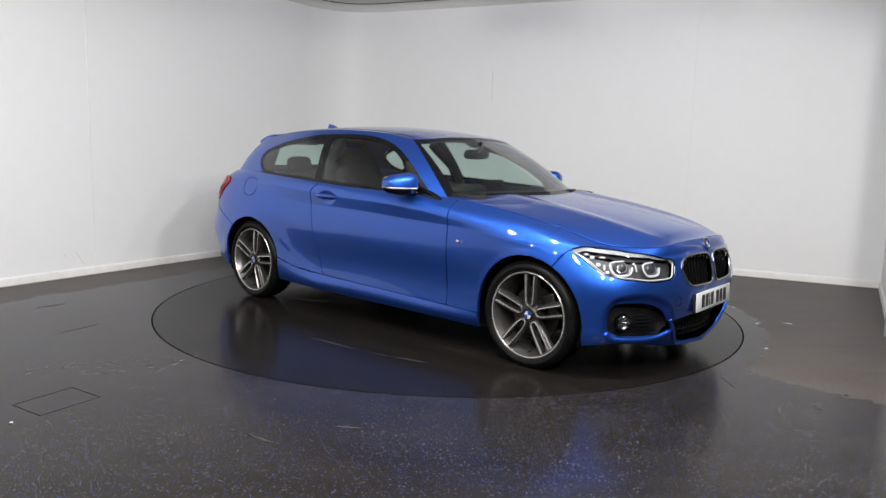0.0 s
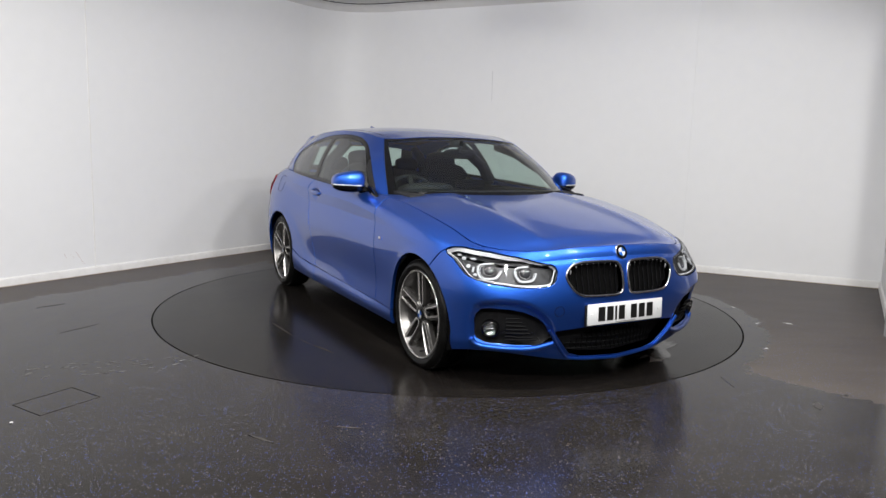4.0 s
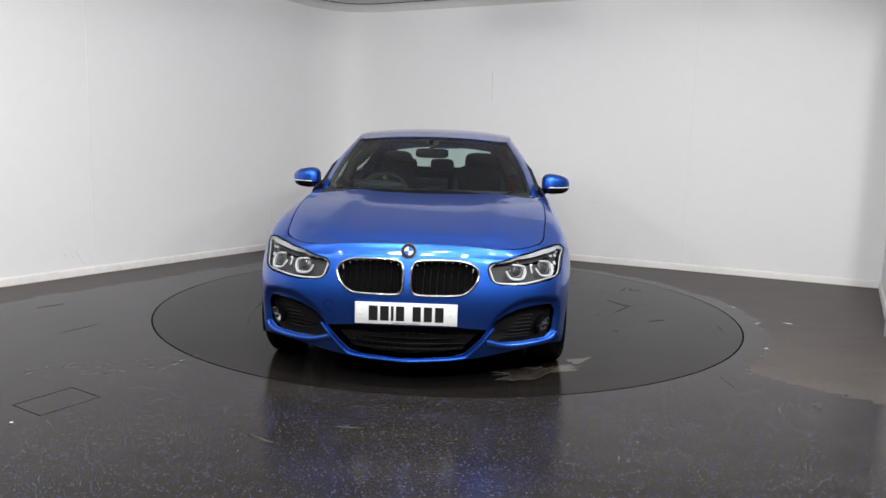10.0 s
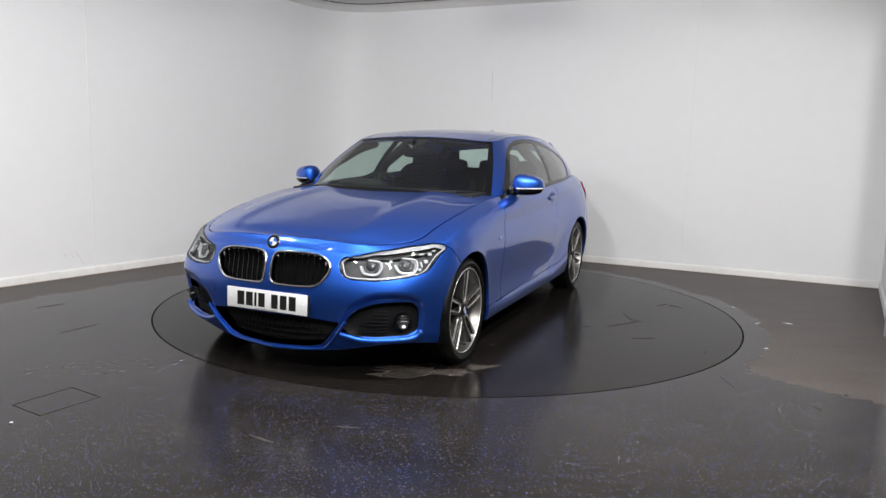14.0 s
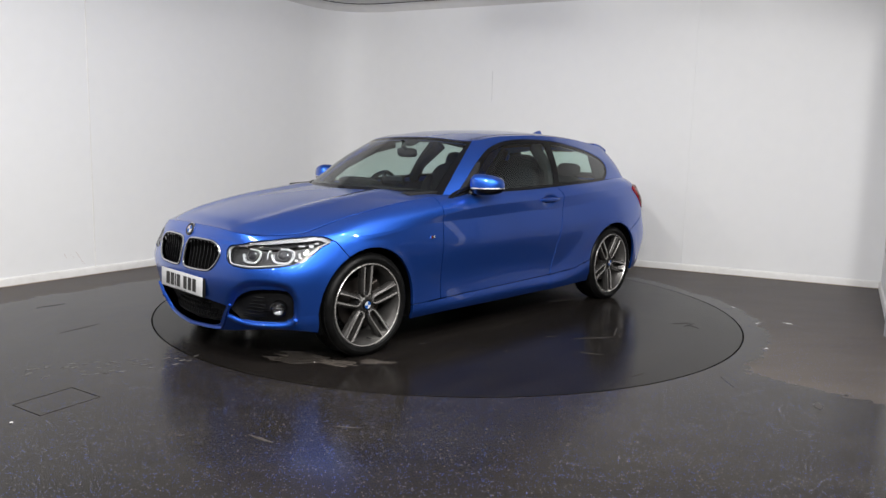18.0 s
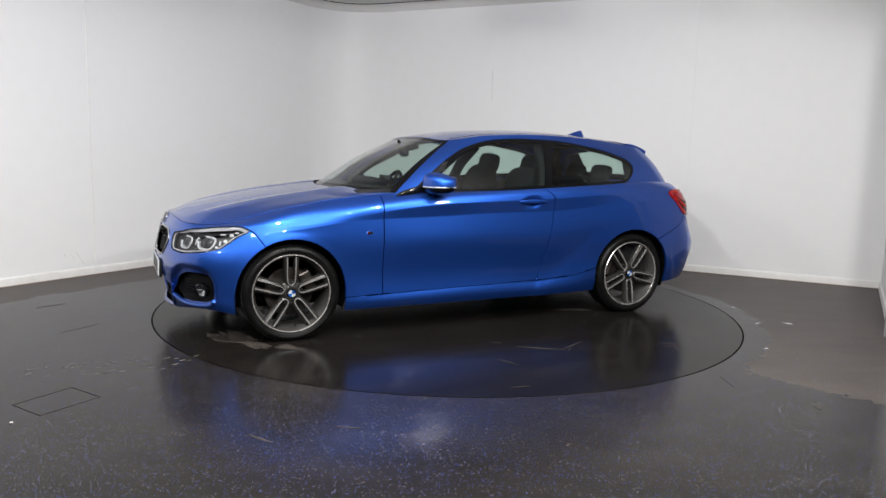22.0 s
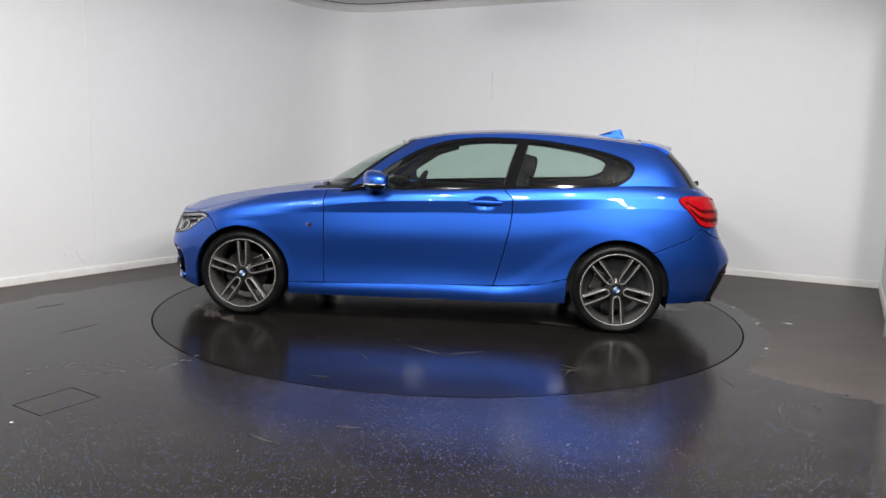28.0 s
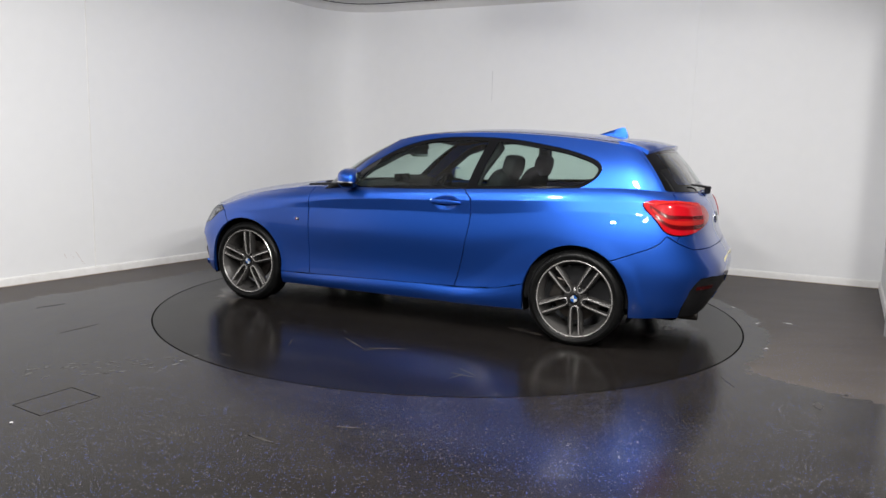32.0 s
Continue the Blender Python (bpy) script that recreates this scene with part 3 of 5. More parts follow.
LINE_UNDER = line3([(2.046, 0, 0.696), (2.016, 0.348, 0.686), (1.936, 0.581, 0.677), (1.80, 0.75, 0.686), (1.614, 0.845, 0.706), (1.345, 0.8935, 0.722), (1, 0.888, 0.765), (0.5, 0.8735, 0.788),
    (-0.2, 0.8745, 0.812), (-0.7, 0.8755, 0.824), (-1, 0.879, 0.852), (-1.345, 0.876, 0.88), (-1.72, 0.848, 0.88), (-1.975, 0.755, 0.86), (-2.075, 0.42, 0.86), (-2.095, 0, 0.86)])
LINE_CREASE = line3([(2.036, 0, 0.711), (2.006, 0.345, 0.700), (1.93, 0.575, 0.688), (1.785, 0.747, 0.703), (1.604, 0.836, 0.731), (1.345, 0.888, 0.743), (1, 0.886, 0.786), (0.5, 0.8855, 0.858),
    (-0.2, 0.887, 0.893), (-0.7, 0.885, 0.914), (-1, 0.879, 0.930), (-1.345, 0.856, 0.944), (-1.7, 0.822, 0.957), (-1.95, 0.733, 0.93), (-2.05, 0.42, 0.93), (-2.07, 0, 0.93)])
LINE_UPPER = line3([(2.027, 0, 0.735), (1.998, 0.34, 0.724), (1.926, 0.565, 0.704), (1.765, 0.742, 0.722), (1.59, 0.822, 0.755), (1.345, 0.85, 0.808), (1, 0.868, 0.842), (0.5, 0.864, 0.908),
    (-0.2, 0.875, 0.934), (-0.7, 0.872, 0.955), (-1, 0.863, 0.971), (-1.345, 0.835, 0.988), (-1.68, 0.795, 0.998), (-1.915, 0.702, 0.978), (-2.02, 0.42, 0.972), (-2.04, 0, 0.97)])
LINE_SHOULDER = line3([(2.007, 0, 0.764), (1.979, 0.33, 0.754), (1.914, 0.53, 0.7385), (1.725, 0.695, 0.752), (1.57, 0.732, 0.795), (1.345, 0.757, 0.853), (1, 0.775, 0.912), (0.55, 0.79, 0.948),
    (-0.2, 0.846, 0.97), (-0.7, 0.843, 0.994), (-1, 0.832, 1.008), (-1.345, 0.8, 1.028), (-1.66, 0.75, 1.035), (-1.87, 0.66, 1.02), (-1.98, 0.42, 1.01), (-2, 0, 1.008)])
LOWER = [LINE_FOOT, LINE_SILL, LINE_LOW, LINE_WAIST, LINE_SIDE, LINE_UNDER, LINE_CREASE, LINE_UPPER, LINE_SHOULDER]
# the sill stands proud below the doors
_skirt = (LOWER[0] + LOWER[1]) / 2
_skirt[:, 1] += np.array([0, 0.004, 0.006, 0.006, 0.004, 0.006, 0.008, 0.012, 0.013, 0.012, 0.009, 0.006, 0.004, 0.006, 0.004, 0])
LOWER.insert(1, _skirt)
# lines of the cabin from the middle of the windscreen round to the middle of the rear window
LINE_BELT = line3([(0.93, 0, 0.955), (0.86, 0.38, 0.953), (0.7, 0.65, 0.948), (0.54, 0.765, 0.943), (0.2, 0.825, 0.952), (-0.2, 0.838, 0.968), (-0.7, 0.835, 0.992),
    (-1, 0.824, 1.006), (-1.3, 0.79, 1.023), (-1.6, 0.748, 1.03), (-1.83, 0.67, 1.02), (-1.965, 0.42, 1.01), (-1.985, 0, 1.006)])
LINE_ROOF = line3([(0.2, 0, 1.338), (0.19, 0.3, 1.33), (0.155, 0.515, 1.314), (0.09, 0.565, 1.318), (-0.08, 0.585, 1.346), (-0.3, 0.594, 1.364), (-0.65, 0.597, 1.374),
    (-0.95, 0.59, 1.365), (-1.2, 0.578, 1.348), (-1.42, 0.563, 1.325), (-1.62, 0.54, 1.3), (-1.73, 0.36, 1.3), (-1.76, 0, 1.306)])
CABIN = [LINE_BELT, LINE_ROOF]
CABIN.insert(1, (CABIN[0] + CABIN[1]) / 2 + np.array([(0.015, 0, 0.02)] * 3 + [(0.0, 0.022, 0.012)] + [(0, 0.026, 0)] * 6 + [(-0.01, 0.015, 0.008)] * 3))


class Sheet:
    """A smooth surface lofted over lines, as points, normals, its own coordinates, faces and a panel name for each face."""

    def __init__(self, lines, nu, nv, breaks=()):
        self.lines, self.breaks = lines, sorted({0, *breaks, len(lines) - 1})
        mean = np.mean([np.cumsum([0, *np.linalg.norm(np.diff(k, axis=0), axis=1)]) for k in lines], axis=0)
        self.tu = mean
        lines_a = np.array(lines)
        self.tv = np.cumsum([0, *np.linalg.norm(np.diff(lines_a, axis=0), axis=2).mean(axis=1)])
        self.us, self.vs = np.linspace(0, mean[-1], nu), np.linspace(0, self.tv[-1], nv)
        for b in self.breaks[1:-1]:
            self.vs[np.argmin(abs(self.vs - self.tv[b]))] = self.tv[b]
        # close rows on both sides of a break keep its edge crisp
        self.vs = np.unique(np.concatenate([self.vs] + [[self.tv[b] - 0.005, self.tv[b] + 0.005] for b in self.breaks[1:-1]]))
        nv = len(self.vs)
        grid = self.at(self.us, self.vs)
        du, dv = np.gradient(grid, self.us, axis=0), np.gradient(grid, self.vs, axis=1)
        nrm = np.cross(du, dv)
        nrm /= np.linalg.norm(nrm, axis=2, keepdims=True) + 1e-12
        grid[0, :, 1] = grid[-1, :, 1] = 0
        nrm[0, :, 1] = nrm[-1, :, 1] = 0
        self.P = [tuple(q) for q in grid.reshape(-1, 3)]
        self.N = [tuple(q) for q in nrm.reshape(-1, 3)]
        self.UV = [(u, v) for u in self.us for v in self.vs]
        self.F, self.tag = [], []
        for i in range(nu - 1):
            for j in range(nv - 1):
                self.F.append((i * nv + j, (i + 1) * nv + j, (i + 1) * nv + j + 1, i * nv + j + 1))
                self.tag.append("")

    def at(self, us, vs):
        rows = np.array([spline(np.column_stack([self.tu, k]), us) for k in self.lines])
        out = np.zeros((len(us), len(vs), 3))
        for a, b in zip(self.breaks, self.breaks[1:]):
            pick = (vs >= self.tv[a] - 1e-9) & (vs <= self.tv[b] + 1e-9)
            block = rows[a:b + 1].reshape(b - a + 1, -1)
            out[:, pick] = spline(np.column_stack([self.tv[a:b + 1], block]), vs[pick]).reshape(-1, len(us), 3).transpose(1, 0, 2)
        return out

    def press(self, f, depth, soft):
        """Presses the sheet inwards (or out, depth below zero) where f is below zero, before it is cut."""
        nu, nv = len(self.us), len(self.vs)
        P, N = np.array(self.P), np.array(self.N)
        k = np.clip(-np.asarray(f(P, np.array(self.UV))) / soft, 0, 1)
        P -= N * (depth * k * k * (3 - 2 * k))[:, None]
        grid = P.reshape(nu, nv, 3)
        du, dv = np.gradient(grid, self.us, axis=0), np.gradient(grid, self.vs, axis=1)
        nrm = np.cross(du, dv)
        nrm /= np.linalg.norm(nrm, axis=2, keepdims=True) + 1e-12
        nrm[0, :, 1] = nrm[-1, :, 1] = 0
        self.P, self.N = [tuple(q) for q in P], [tuple(q) for q in nrm.reshape(-1, 3)]

    def find(self, point):
        """The sheet's own coordinates of the place nearest to a point."""
        P = np.asarray(self.P)
        u, v = self.UV[int(np.argmin(((P - point) ** 2).sum(1)))]
        for step in range(6):
            h = 1e-3
            v = min(max(v, 2 * h), self.tv[-1] - 2 * h)
            u = min(max(u, 2 * h), self.tu[-1] - 2 * h)
            q = self.at(np.array([u, u + h]), np.array([v, v + h]))
            J = np.column_stack([(q[1, 0] - q[0, 0]) / h, (q[0, 1] - q[0, 0]) / h])
            d = np.linalg.lstsq(J, np.asarray(point, float) - q[0, 0], rcond=None)[0]
            u, v = u + np.clip(d[0], -0.05, 0.05), v + np.clip(d[1], -0.05, 0.05)
        return u, v

    def place(self, u, v):
        h = 1e-3
        u, v = min(max(u, 0.0), self.tu[-1] - 2 * h), min(max(v, 0.0), self.tv[-1] - 2 * h)
        q = self.at(np.array([u, u + h]), np.array([v, v + h]))
        n = np.cross(q[1, 0] - q[0, 0], q[0, 1] - q[0, 0])
        return q[0, 0], n / np.linalg.norm(n)

    def cut(self, f, name="", among=None):
        """Cuts the faces along f = 0 and names those inside (f < 0). f takes points and sheet coordinates."""
        val = np.asarray(f(np.asarray(self.P), np.asarray(self.UV)), float)
        val[abs(val) < 1e-5] = 1e-5
        val = list(val)
        made, F, tag = {}, [], []

        def between(a, b):
            key = (min(a, b), max(a, b))
            if key not in made:
                k = val[a] / (val[a] - val[b])
                mix = lambda s: tuple(p + (q - p) * k for p, q in zip(s[a], s[b]))
                self.P.append(mix(self.P)), self.UV.append(mix(self.UV))
                n = np.array(mix(self.N))
                self.N.append(tuple(n / (np.linalg.norm(n) + 1e-12)))
                made[key] = len(self.P) - 1
            return made[key]

        for face, t in zip(self.F, self.tag):
            if among is not None and t not in among:
                F.append(face), tag.append(t)
                continue
            s = [val[i] < 0 for i in face]
            if all(s) or not any(s):
                F.append(face), tag.append(name if s[0] and name else t)
                continue
            ins, outs = [], []
            for k, a in enumerate(face):
                b = face[(k + 1) % len(face)]
                (ins if s[k] else outs).append(a)
                if s[k] != s[(k + 1) % len(face)]:
                    m = between(a, b)
                    ins.append(m), outs.append(m)
            F.append(tuple(ins)), tag.append(name or t)
            F.append(tuple(outs)), tag.append(t)
        self.F, self.tag = F, tag

    def pick(self, names, both=True):
        """Points, normals and faces of the panels with these names, mirrored onto the other side where both."""
        names = {names} if isinstance(names, str) else set(names)
        faces = [f for f, t in zip(self.F, self.tag) if t in names]
        used = sorted({i for f in faces for i in f})
        slot = {i: k for k, i in enumerate(used)}
        P, N = [self.P[i] for i in used], [self.N[i] for i in used]
        F = [tuple(slot[i] for i in f) for f in faces]
        if both:
            twin = {}
            for k in range(len(used)):
                if abs(P[k][1]) < 1e-6:
                    twin[k] = k
                else:
                    twin[k] = len(P)
                    P.append((P[k][0], -P[k][1], P[k][2])), N.append((N[k][0], -N[k][1], N[k][2]))
            F += [tuple(twin[i] for i in f[::-1]) for f in F]
        return P, N, F


def flip(P, N, F):
    return [(x, -y, z) for x, y, z in P], [(x, -y, z) for x, y, z in N], [f[::-1] for f in F]


def border(F):
    count = {}
    for f in F:
        for a, b in zip(f, f[1:] + f[:1]):
            count[(a, b)] = True
    return [(a, b) for a, b in count if (b, a) not in count]


def panel(name, skin, mat, parent, gap=0.002, depth=0.016, inset=0.0, label="", lip=0.0):
    """A panel of the body: its border drawn back by the gap, rolled over by the lip and turned inwards by the depth."""
    P, N, F = skin
    if not F:
        return None
    P, N = np.array(P, float), np.array(N, float)
    edges = border(F)
    rim = {i for e in edges for i in e}
    pull = {}
    for a, b in edges:
        d = P[b] - P[a]
        for i in (a, b):
            pull[i] = pull.get(i, 0) + np.cross(N[i], d)
    Q = P - N * inset
    for i, d in pull.items():
        d = d - N[i] * (d @ N[i])
        pull[i] = d / (np.linalg.norm(d) + 1e-9)
        Q[i] += (gap + lip) * pull[i]
    verts, norms, faces = list(Q), list(N), list(F)
    rings = [(0.0, 0.0, 0.0)] + ([(0.7, 0.3, 0.75), (1.0, 1.0, 1.0)] if lip else [])
    rows = {}
    for i in rim:
        side = -pull[i]
        row = []
        for out, down, turn in rings:
            n = N[i] * (1 - turn) + side * turn if lip else side
            row.append(len(verts))
            verts.append(Q[i] + side * lip * out - N[i] * lip * down), norms.append(n / (np.linalg.norm(n) + 1e-9))
        row.append(len(verts))
        verts.append(Q[i] + side * lip - N[i] * (depth + lip)), norms.append(side)
        rows[i] = row
    for a, b in edges:
        for k in range(len(rows[a]) - 1):
            faces.append((rows[b][k], rows[a][k], rows[a][k + 1], rows[b][k + 1]))
    return mesh_object(name, verts, faces, mat, parent, norms, label=label)


def inside(points):
    """Signed distance to a closed outline of (a, b) points: below zero within it."""
    poly = np.asarray(points, float)

    def f(q):
        q = np.asarray(q, float)
        best = np.full(len(q), 1e9)
        odd = np.zeros(len(q), bool)
        for a, b in zip(poly, np.roll(poly, -1, axis=0)):
            d = b - a
            k = np.clip(((q - a) @ d) / (d @ d), 0, 1)
            best = np.minimum(best, np.linalg.norm(q - a - k[:, None] * d, axis=1))
            with np.errstate(divide="ignore", invalid="ignore"):
                cross = ((a[1] > q[:, 1]) != (b[1] > q[:, 1])) & (q[:, 0] < (b[0] - a[0]) * (q[:, 1] - a[1]) / (b[1] - a[1]) + a[0])
            odd ^= cross
        return np.where(odd, -best, best)
    return f


def rounded(points, times=2):
    """An outline with its corners cut round."""
    p = [np.asarray(q, float) for q in points]
    for k in range(times):
        p = [r for a, b in zip(p, p[1:] + p[:1]) for r in (a * 0.8 + b * 0.2, a * 0.2 + b * 0.8)]
    return p


def polyline(knots):
    """z (or x) of a line given by a few knots, at any place along it."""
    k = np.asarray(sorted(knots), float)
    return lambda t: np.interp(t, k[:, 0], k[:, 1])


HUB_X, HUB_Z = 1.345, 0.312
BEND = 0.35

lower = Sheet(LOWER, 380, 70, breaks=(2, 6, 7))
cabin = Sheet(CABIN, 260, 26)


def uv_of(sheet, points, times=2):
    return rounded([sheet.find(q) for q in points], times)


def on_lower(points, times=2):
    f = inside(uv_of(lower, points, times))
    return lambda P, UV: f(UV)


# outlines on the lower body
KIDNEY = [(2.09, 0.019, 0.545), (2.07, 0.018, 0.640), (2.045, 0.042, 0.678), (2.04, 0.10, 0.684), (2.03, 0.25, 0.684), (2.03, 0.315, 0.675), (2.03, 0.352, 0.652), (2.04, 0.369, 0.622), (2.05, 0.360, 0.590), (2.06, 0.336, 0.552), (2.07, 0.302, 0.524), (2.075, 0.262, 0.513), (2.088, 0.07, 0.510), (2.09, 0.033, 0.519)]
LAMP_LINE = [(2.018, 0.405, 0.652), (1.984, 0.463, 0.684), (1.92, 0.556, 0.706), (1.785, 0.69, 0.730), (1.654, 0.787, 0.742), (1.585, 0.842, 0.716), (1.75, 0.822, 0.615), (1.861, 0.764, 0.583), (1.947, 0.655, 0.566), (1.99, 0.577, 0.560), (2.022, 0.462, 0.566), (2.026, 0.422, 0.592)]
FOG_LINE = [(2.020, 0.405, 0.268), (2.021, 0.490, 0.385), (1.982, 0.610, 0.438), (1.870, 0.775, 0.445), (1.830, 0.800, 0.400), (1.825, 0.79, 0.285), (1.869, 0.73, 0.250), (1.931, 0.626, 0.238), (1.981, 0.517, 0.244)]
SCOOP_LINE = [(2.035, 0.40, 0.30), (2.035, 0.455, 0.42), (2.00, 0.575, 0.495), (1.93, 0.715, 0.505), (1.84, 0.80, 0.48), (1.80, 0.82, 0.38), (1.80, 0.80, 0.26), (1.90, 0.675, 0.215), (1.98, 0.50, 0.225)]
MOUTH = [(2.06, -0.43, 0.342), (2.06, 0.43, 0.342), (2.03, 0.372, 0.27), (2.02, 0.285, 0.176), (2.04, 0.0, 0.163), (2.02, -0.285, 0.176), (2.03, -0.372, 0.27)]
TAIL_LINE = [(-1.715, 0.816, 0.945), (-1.80, 0.772, 0.966), (-1.996, 0.558, 0.958), (-2.060, 0.34, 0.900), (-2.078, 0.34, 0.828), (-2.051, 0.58, 0.790), (-1.892, 0.826, 0.757), (-1.818, 0.83, 0.850)]
VENT_LINE = [(-2.21, 0.0, 0.42), (-2.206, 0.245, 0.462), (-2.11, 0.72, 0.512), (-2.05, 0.768, 0.44), (-2.0, 0.768, 0.315), (-1.98, 0.75, 0.2), (-2.1, 0.0, 0.2)]
HANDLE = (-0.415, 0.888, 0.893)


def shape_lower():
    lower.press(on_lower(SCOOP_LINE), 0.032, 0.042)
    hu, hv = lower.find(HANDLE)
    lower.press(lambda P, UV: np.hypot((UV[:, 0] - hu) / 2.6, UV[:, 1] - hv) - 0.036, 0.016, 0.018)
    haunch = polyline([(-0.42, 0.20), (-0.505, 0.345), (-0.60, 0.385), (-0.70, 0.445), (-0.826, 0.545), (-0.96, 0.66), (-1.15, 0.735), (-1.345, 0.755), (-1.55, 0.715), (-1.72, 0.58), (-1.85, 0.2)])
    lower.press(lambda P, UV: np.where((P[:, 0] < -0.42) & (P[:, 0] > -1.85), (P[:, 2] - haunch(P[:, 0])) * 0.8, 1.0), -0.006, 0.11)
    lower.press(lambda P, UV: np.hypot(P[:, 0] - HUB_X, P[:, 2] - HUB_Z) - BEND - 0.045, -0.0025, 0.05)


def cut_lower():
    for hx in (HUB_X, -HUB_X):
        lower.cut(lambda P, UV: np.hypot(P[:, 0] - hx, np.maximum(P[:, 2] - HUB_Z, -0.03)) - BEND, "gone", {""})
    # front bumper, wing, door, quarter, rear bumper
    seam = polyline([(0.1, 1.72), (0.60, 1.50), (0.715, 1.585), (0.74, 1.72), (0.79, 1.9)])
    lower.cut(lambda P, UV: seam(P[:, 2]) - P[:, 0], "front_bumper", {""})
    sill = polyline([(1.1, 0.266), (0.2, 0.286), (-0.56, 0.305), (-0.80, 0.325), (-1.05, 0.39)])
    lower.cut(lambda P, UV: np.maximum(P[:, 2] - sill(P[:, 0]), -P[:, 0] - 1.2), "sill", {""})
    lower.cut(lambda P, UV: 0.735 - P[:, 0], "wing", {""})
    rear = polyline([(0.25, -0.46), (0.34, -0.498), (0.53, -0.549), (0.72, -0.59), (0.83, -0.603), (0.925, -0.60), (0.96, -0.56), (1.0, -0.53)])
    lower.cut(lambda P, UV: rear(P[:, 2]) - P[:, 0], "door", {""})
    back = polyline([(-0.9, 0.2), (-1.55, 0.575), (-1.70, 0.635), (-1.80, 0.675), (-1.86, 0.71), (-1.892, 0.757), (-1.96, 0.715), (-2.04, 0.675), (-2.3, 0.66)])
    lower.cut(lambda P, UV: P[:, 2] - back(P[:, 0]), "rear_bumper", {""})
    gate = polyline([(0.6, -1.90), (0.76, -1.965), (0.93, -1.955), (1.05, -1.86)])
    lower.cut(lambda P, UV: P[:, 0] - gate(P[:, 2]), "tailgate", {""})
    lower.tag = [t or "quarter" for t in lower.tag]
    lower.cut(on_lower(LAMP_LINE, 1), "headlight", {"front_bumper", "wing"})
    lower.cut(on_lower(KIDNEY), "kidney", {"front_bumper"})
    lower.cut(on_lower(FOG_LINE, 1), "fog", {"front_bumper"})
    mouth = inside(rounded([(y, z) for x, y, z in MOUTH], 1))
    lower.cut(lambda P, UV: np.maximum(mouth(P[:, 1:]), 1.7 - P[:, 0]), "mouth", {"front_bumper"})
    lower.cut(on_lower(TAIL_LINE), "tail", {"quarter", "tailgate", "rear_bumper"})
    lower.cut(lambda P, UV: P[:, 1] - 0.50, "tail_inner", {"tail"})
    lower.cut(on_lower(VENT_LINE, 1), "vent", {"rear_bumper"})


shape_lower()
cut_lower()
U_A, U_C = cabin.tu[3], cabin.tu[10]
DLO_LINE = [(0.52, 0.935), (0.27, 1.14), (0.06, 1.262), (-0.15, 1.322), (-0.40, 1.344), (-0.80, 1.336), (-1.19, 1.274), (-1.40, 1.21), (-1.452, 1.155), (-1.42, 1.085), (-1.33, 1.025), (-1.25, 1.012), (-0.55, 0.98), (0.2, 0.945)]
GLASS_LINE = [(0.40, 0.962), (0.24, 1.115), (0.06, 1.232), (-0.15, 1.298), (-0.40, 1.318), (-0.80, 1.311), (-1.19, 1.252), (-1.38, 1.192), (-1.425, 1.150), (-1.40, 1.09), (-1.31, 1.045), (-1.22, 1.034), (-0.55, 1.006), (0.1, 0.975)]


def cut_cabin():
    f = inside(rounded(DLO_LINE, 2))
    cabin.cut(lambda P, UV: np.maximum(np.maximum(f(P[:, [0, 2]]), U_A - 0.02 - UV[:, 0]), UV[:, 0] - U_C + 0.02), "frame")
    g = inside(rounded(GLASS_LINE, 2))
    front = polyline([(0.97, -0.535), (1.31, -0.625)])
    back = polyline([(0.97, -0.60), (1.31, -0.70)])
    cabin.cut(lambda P, UV: np.maximum(g(P[:, [0, 2]]), front(P[:, 2]) - P[:, 0]), "door_glass", {"frame"})
    cabin.cut(lambda P, UV: np.maximum(g(P[:, [0, 2]]), P[:, 0] - back(P[:, 2])), "quarter_glass", {"frame"})
    top = cabin.tv[-1]
    cabin.cut(lambda P, UV: UV[:, 0] - (U_A - 0.052 - 0.01 * UV[:, 1]), "screen_frame", {""})
    cabin.cut(lambda P, UV: np.maximum(UV[:, 0] - (U_A - 0.10), np.maximum(UV[:, 1] - top * 0.955, top * 0.05 - UV[:, 1])), "screen", {"screen_frame"})
    cabin.cut(lambda P, UV: U_C - UV[:, 0], "gate_frame", {""})
    cabin.cut(lambda P, UV: np.maximum(U_C + 0.02 - UV[:, 0], np.maximum(UV[:, 1] - top * 0.965, 0.006 - UV[:, 1])), "gate_black", {"gate_frame"})
    cabin.cut(lambda P, UV: np.maximum(U_C + 0.15 - UV[:, 0], np.maximum(UV[:, 1] - top * 0.86, top * 0.16 - UV[:, 1])), "rear_glass", {"gate_black"})


cut_cabin()


ROOF_MID = [(-1.76, 1.306), (-1.62, 1.342), (-1.265, 1.386), (-0.77, 1.415), (-0.41, 1.411), (-0.09, 1.386), (0.20, 1.338)]
ROOF_EDGE = spline(np.column_stack([cabin.tu, cabin.lines[2]]), cabin.us)


def roof_wide(x):
    return np.interp(-np.asarray(x), -ROOF_EDGE[:, 0], np.maximum(ROOF_EDGE[:, 1], 1e-3))


def roof_height(x, y):
    """The crowned roof over any place."""
    x, y = np.atleast_1d(x), np.atleast_1d(y)
    rim = np.interp(-x, -ROOF_EDGE[:, 0], ROOF_EDGE[:, 2])
    return rim + (spline(ROOF_MID, x)[:, 0] - rim) * (1 - np.clip(abs(y) / np.maximum(roof_wide(x), 1e-3), 0, 1) ** 2.3)


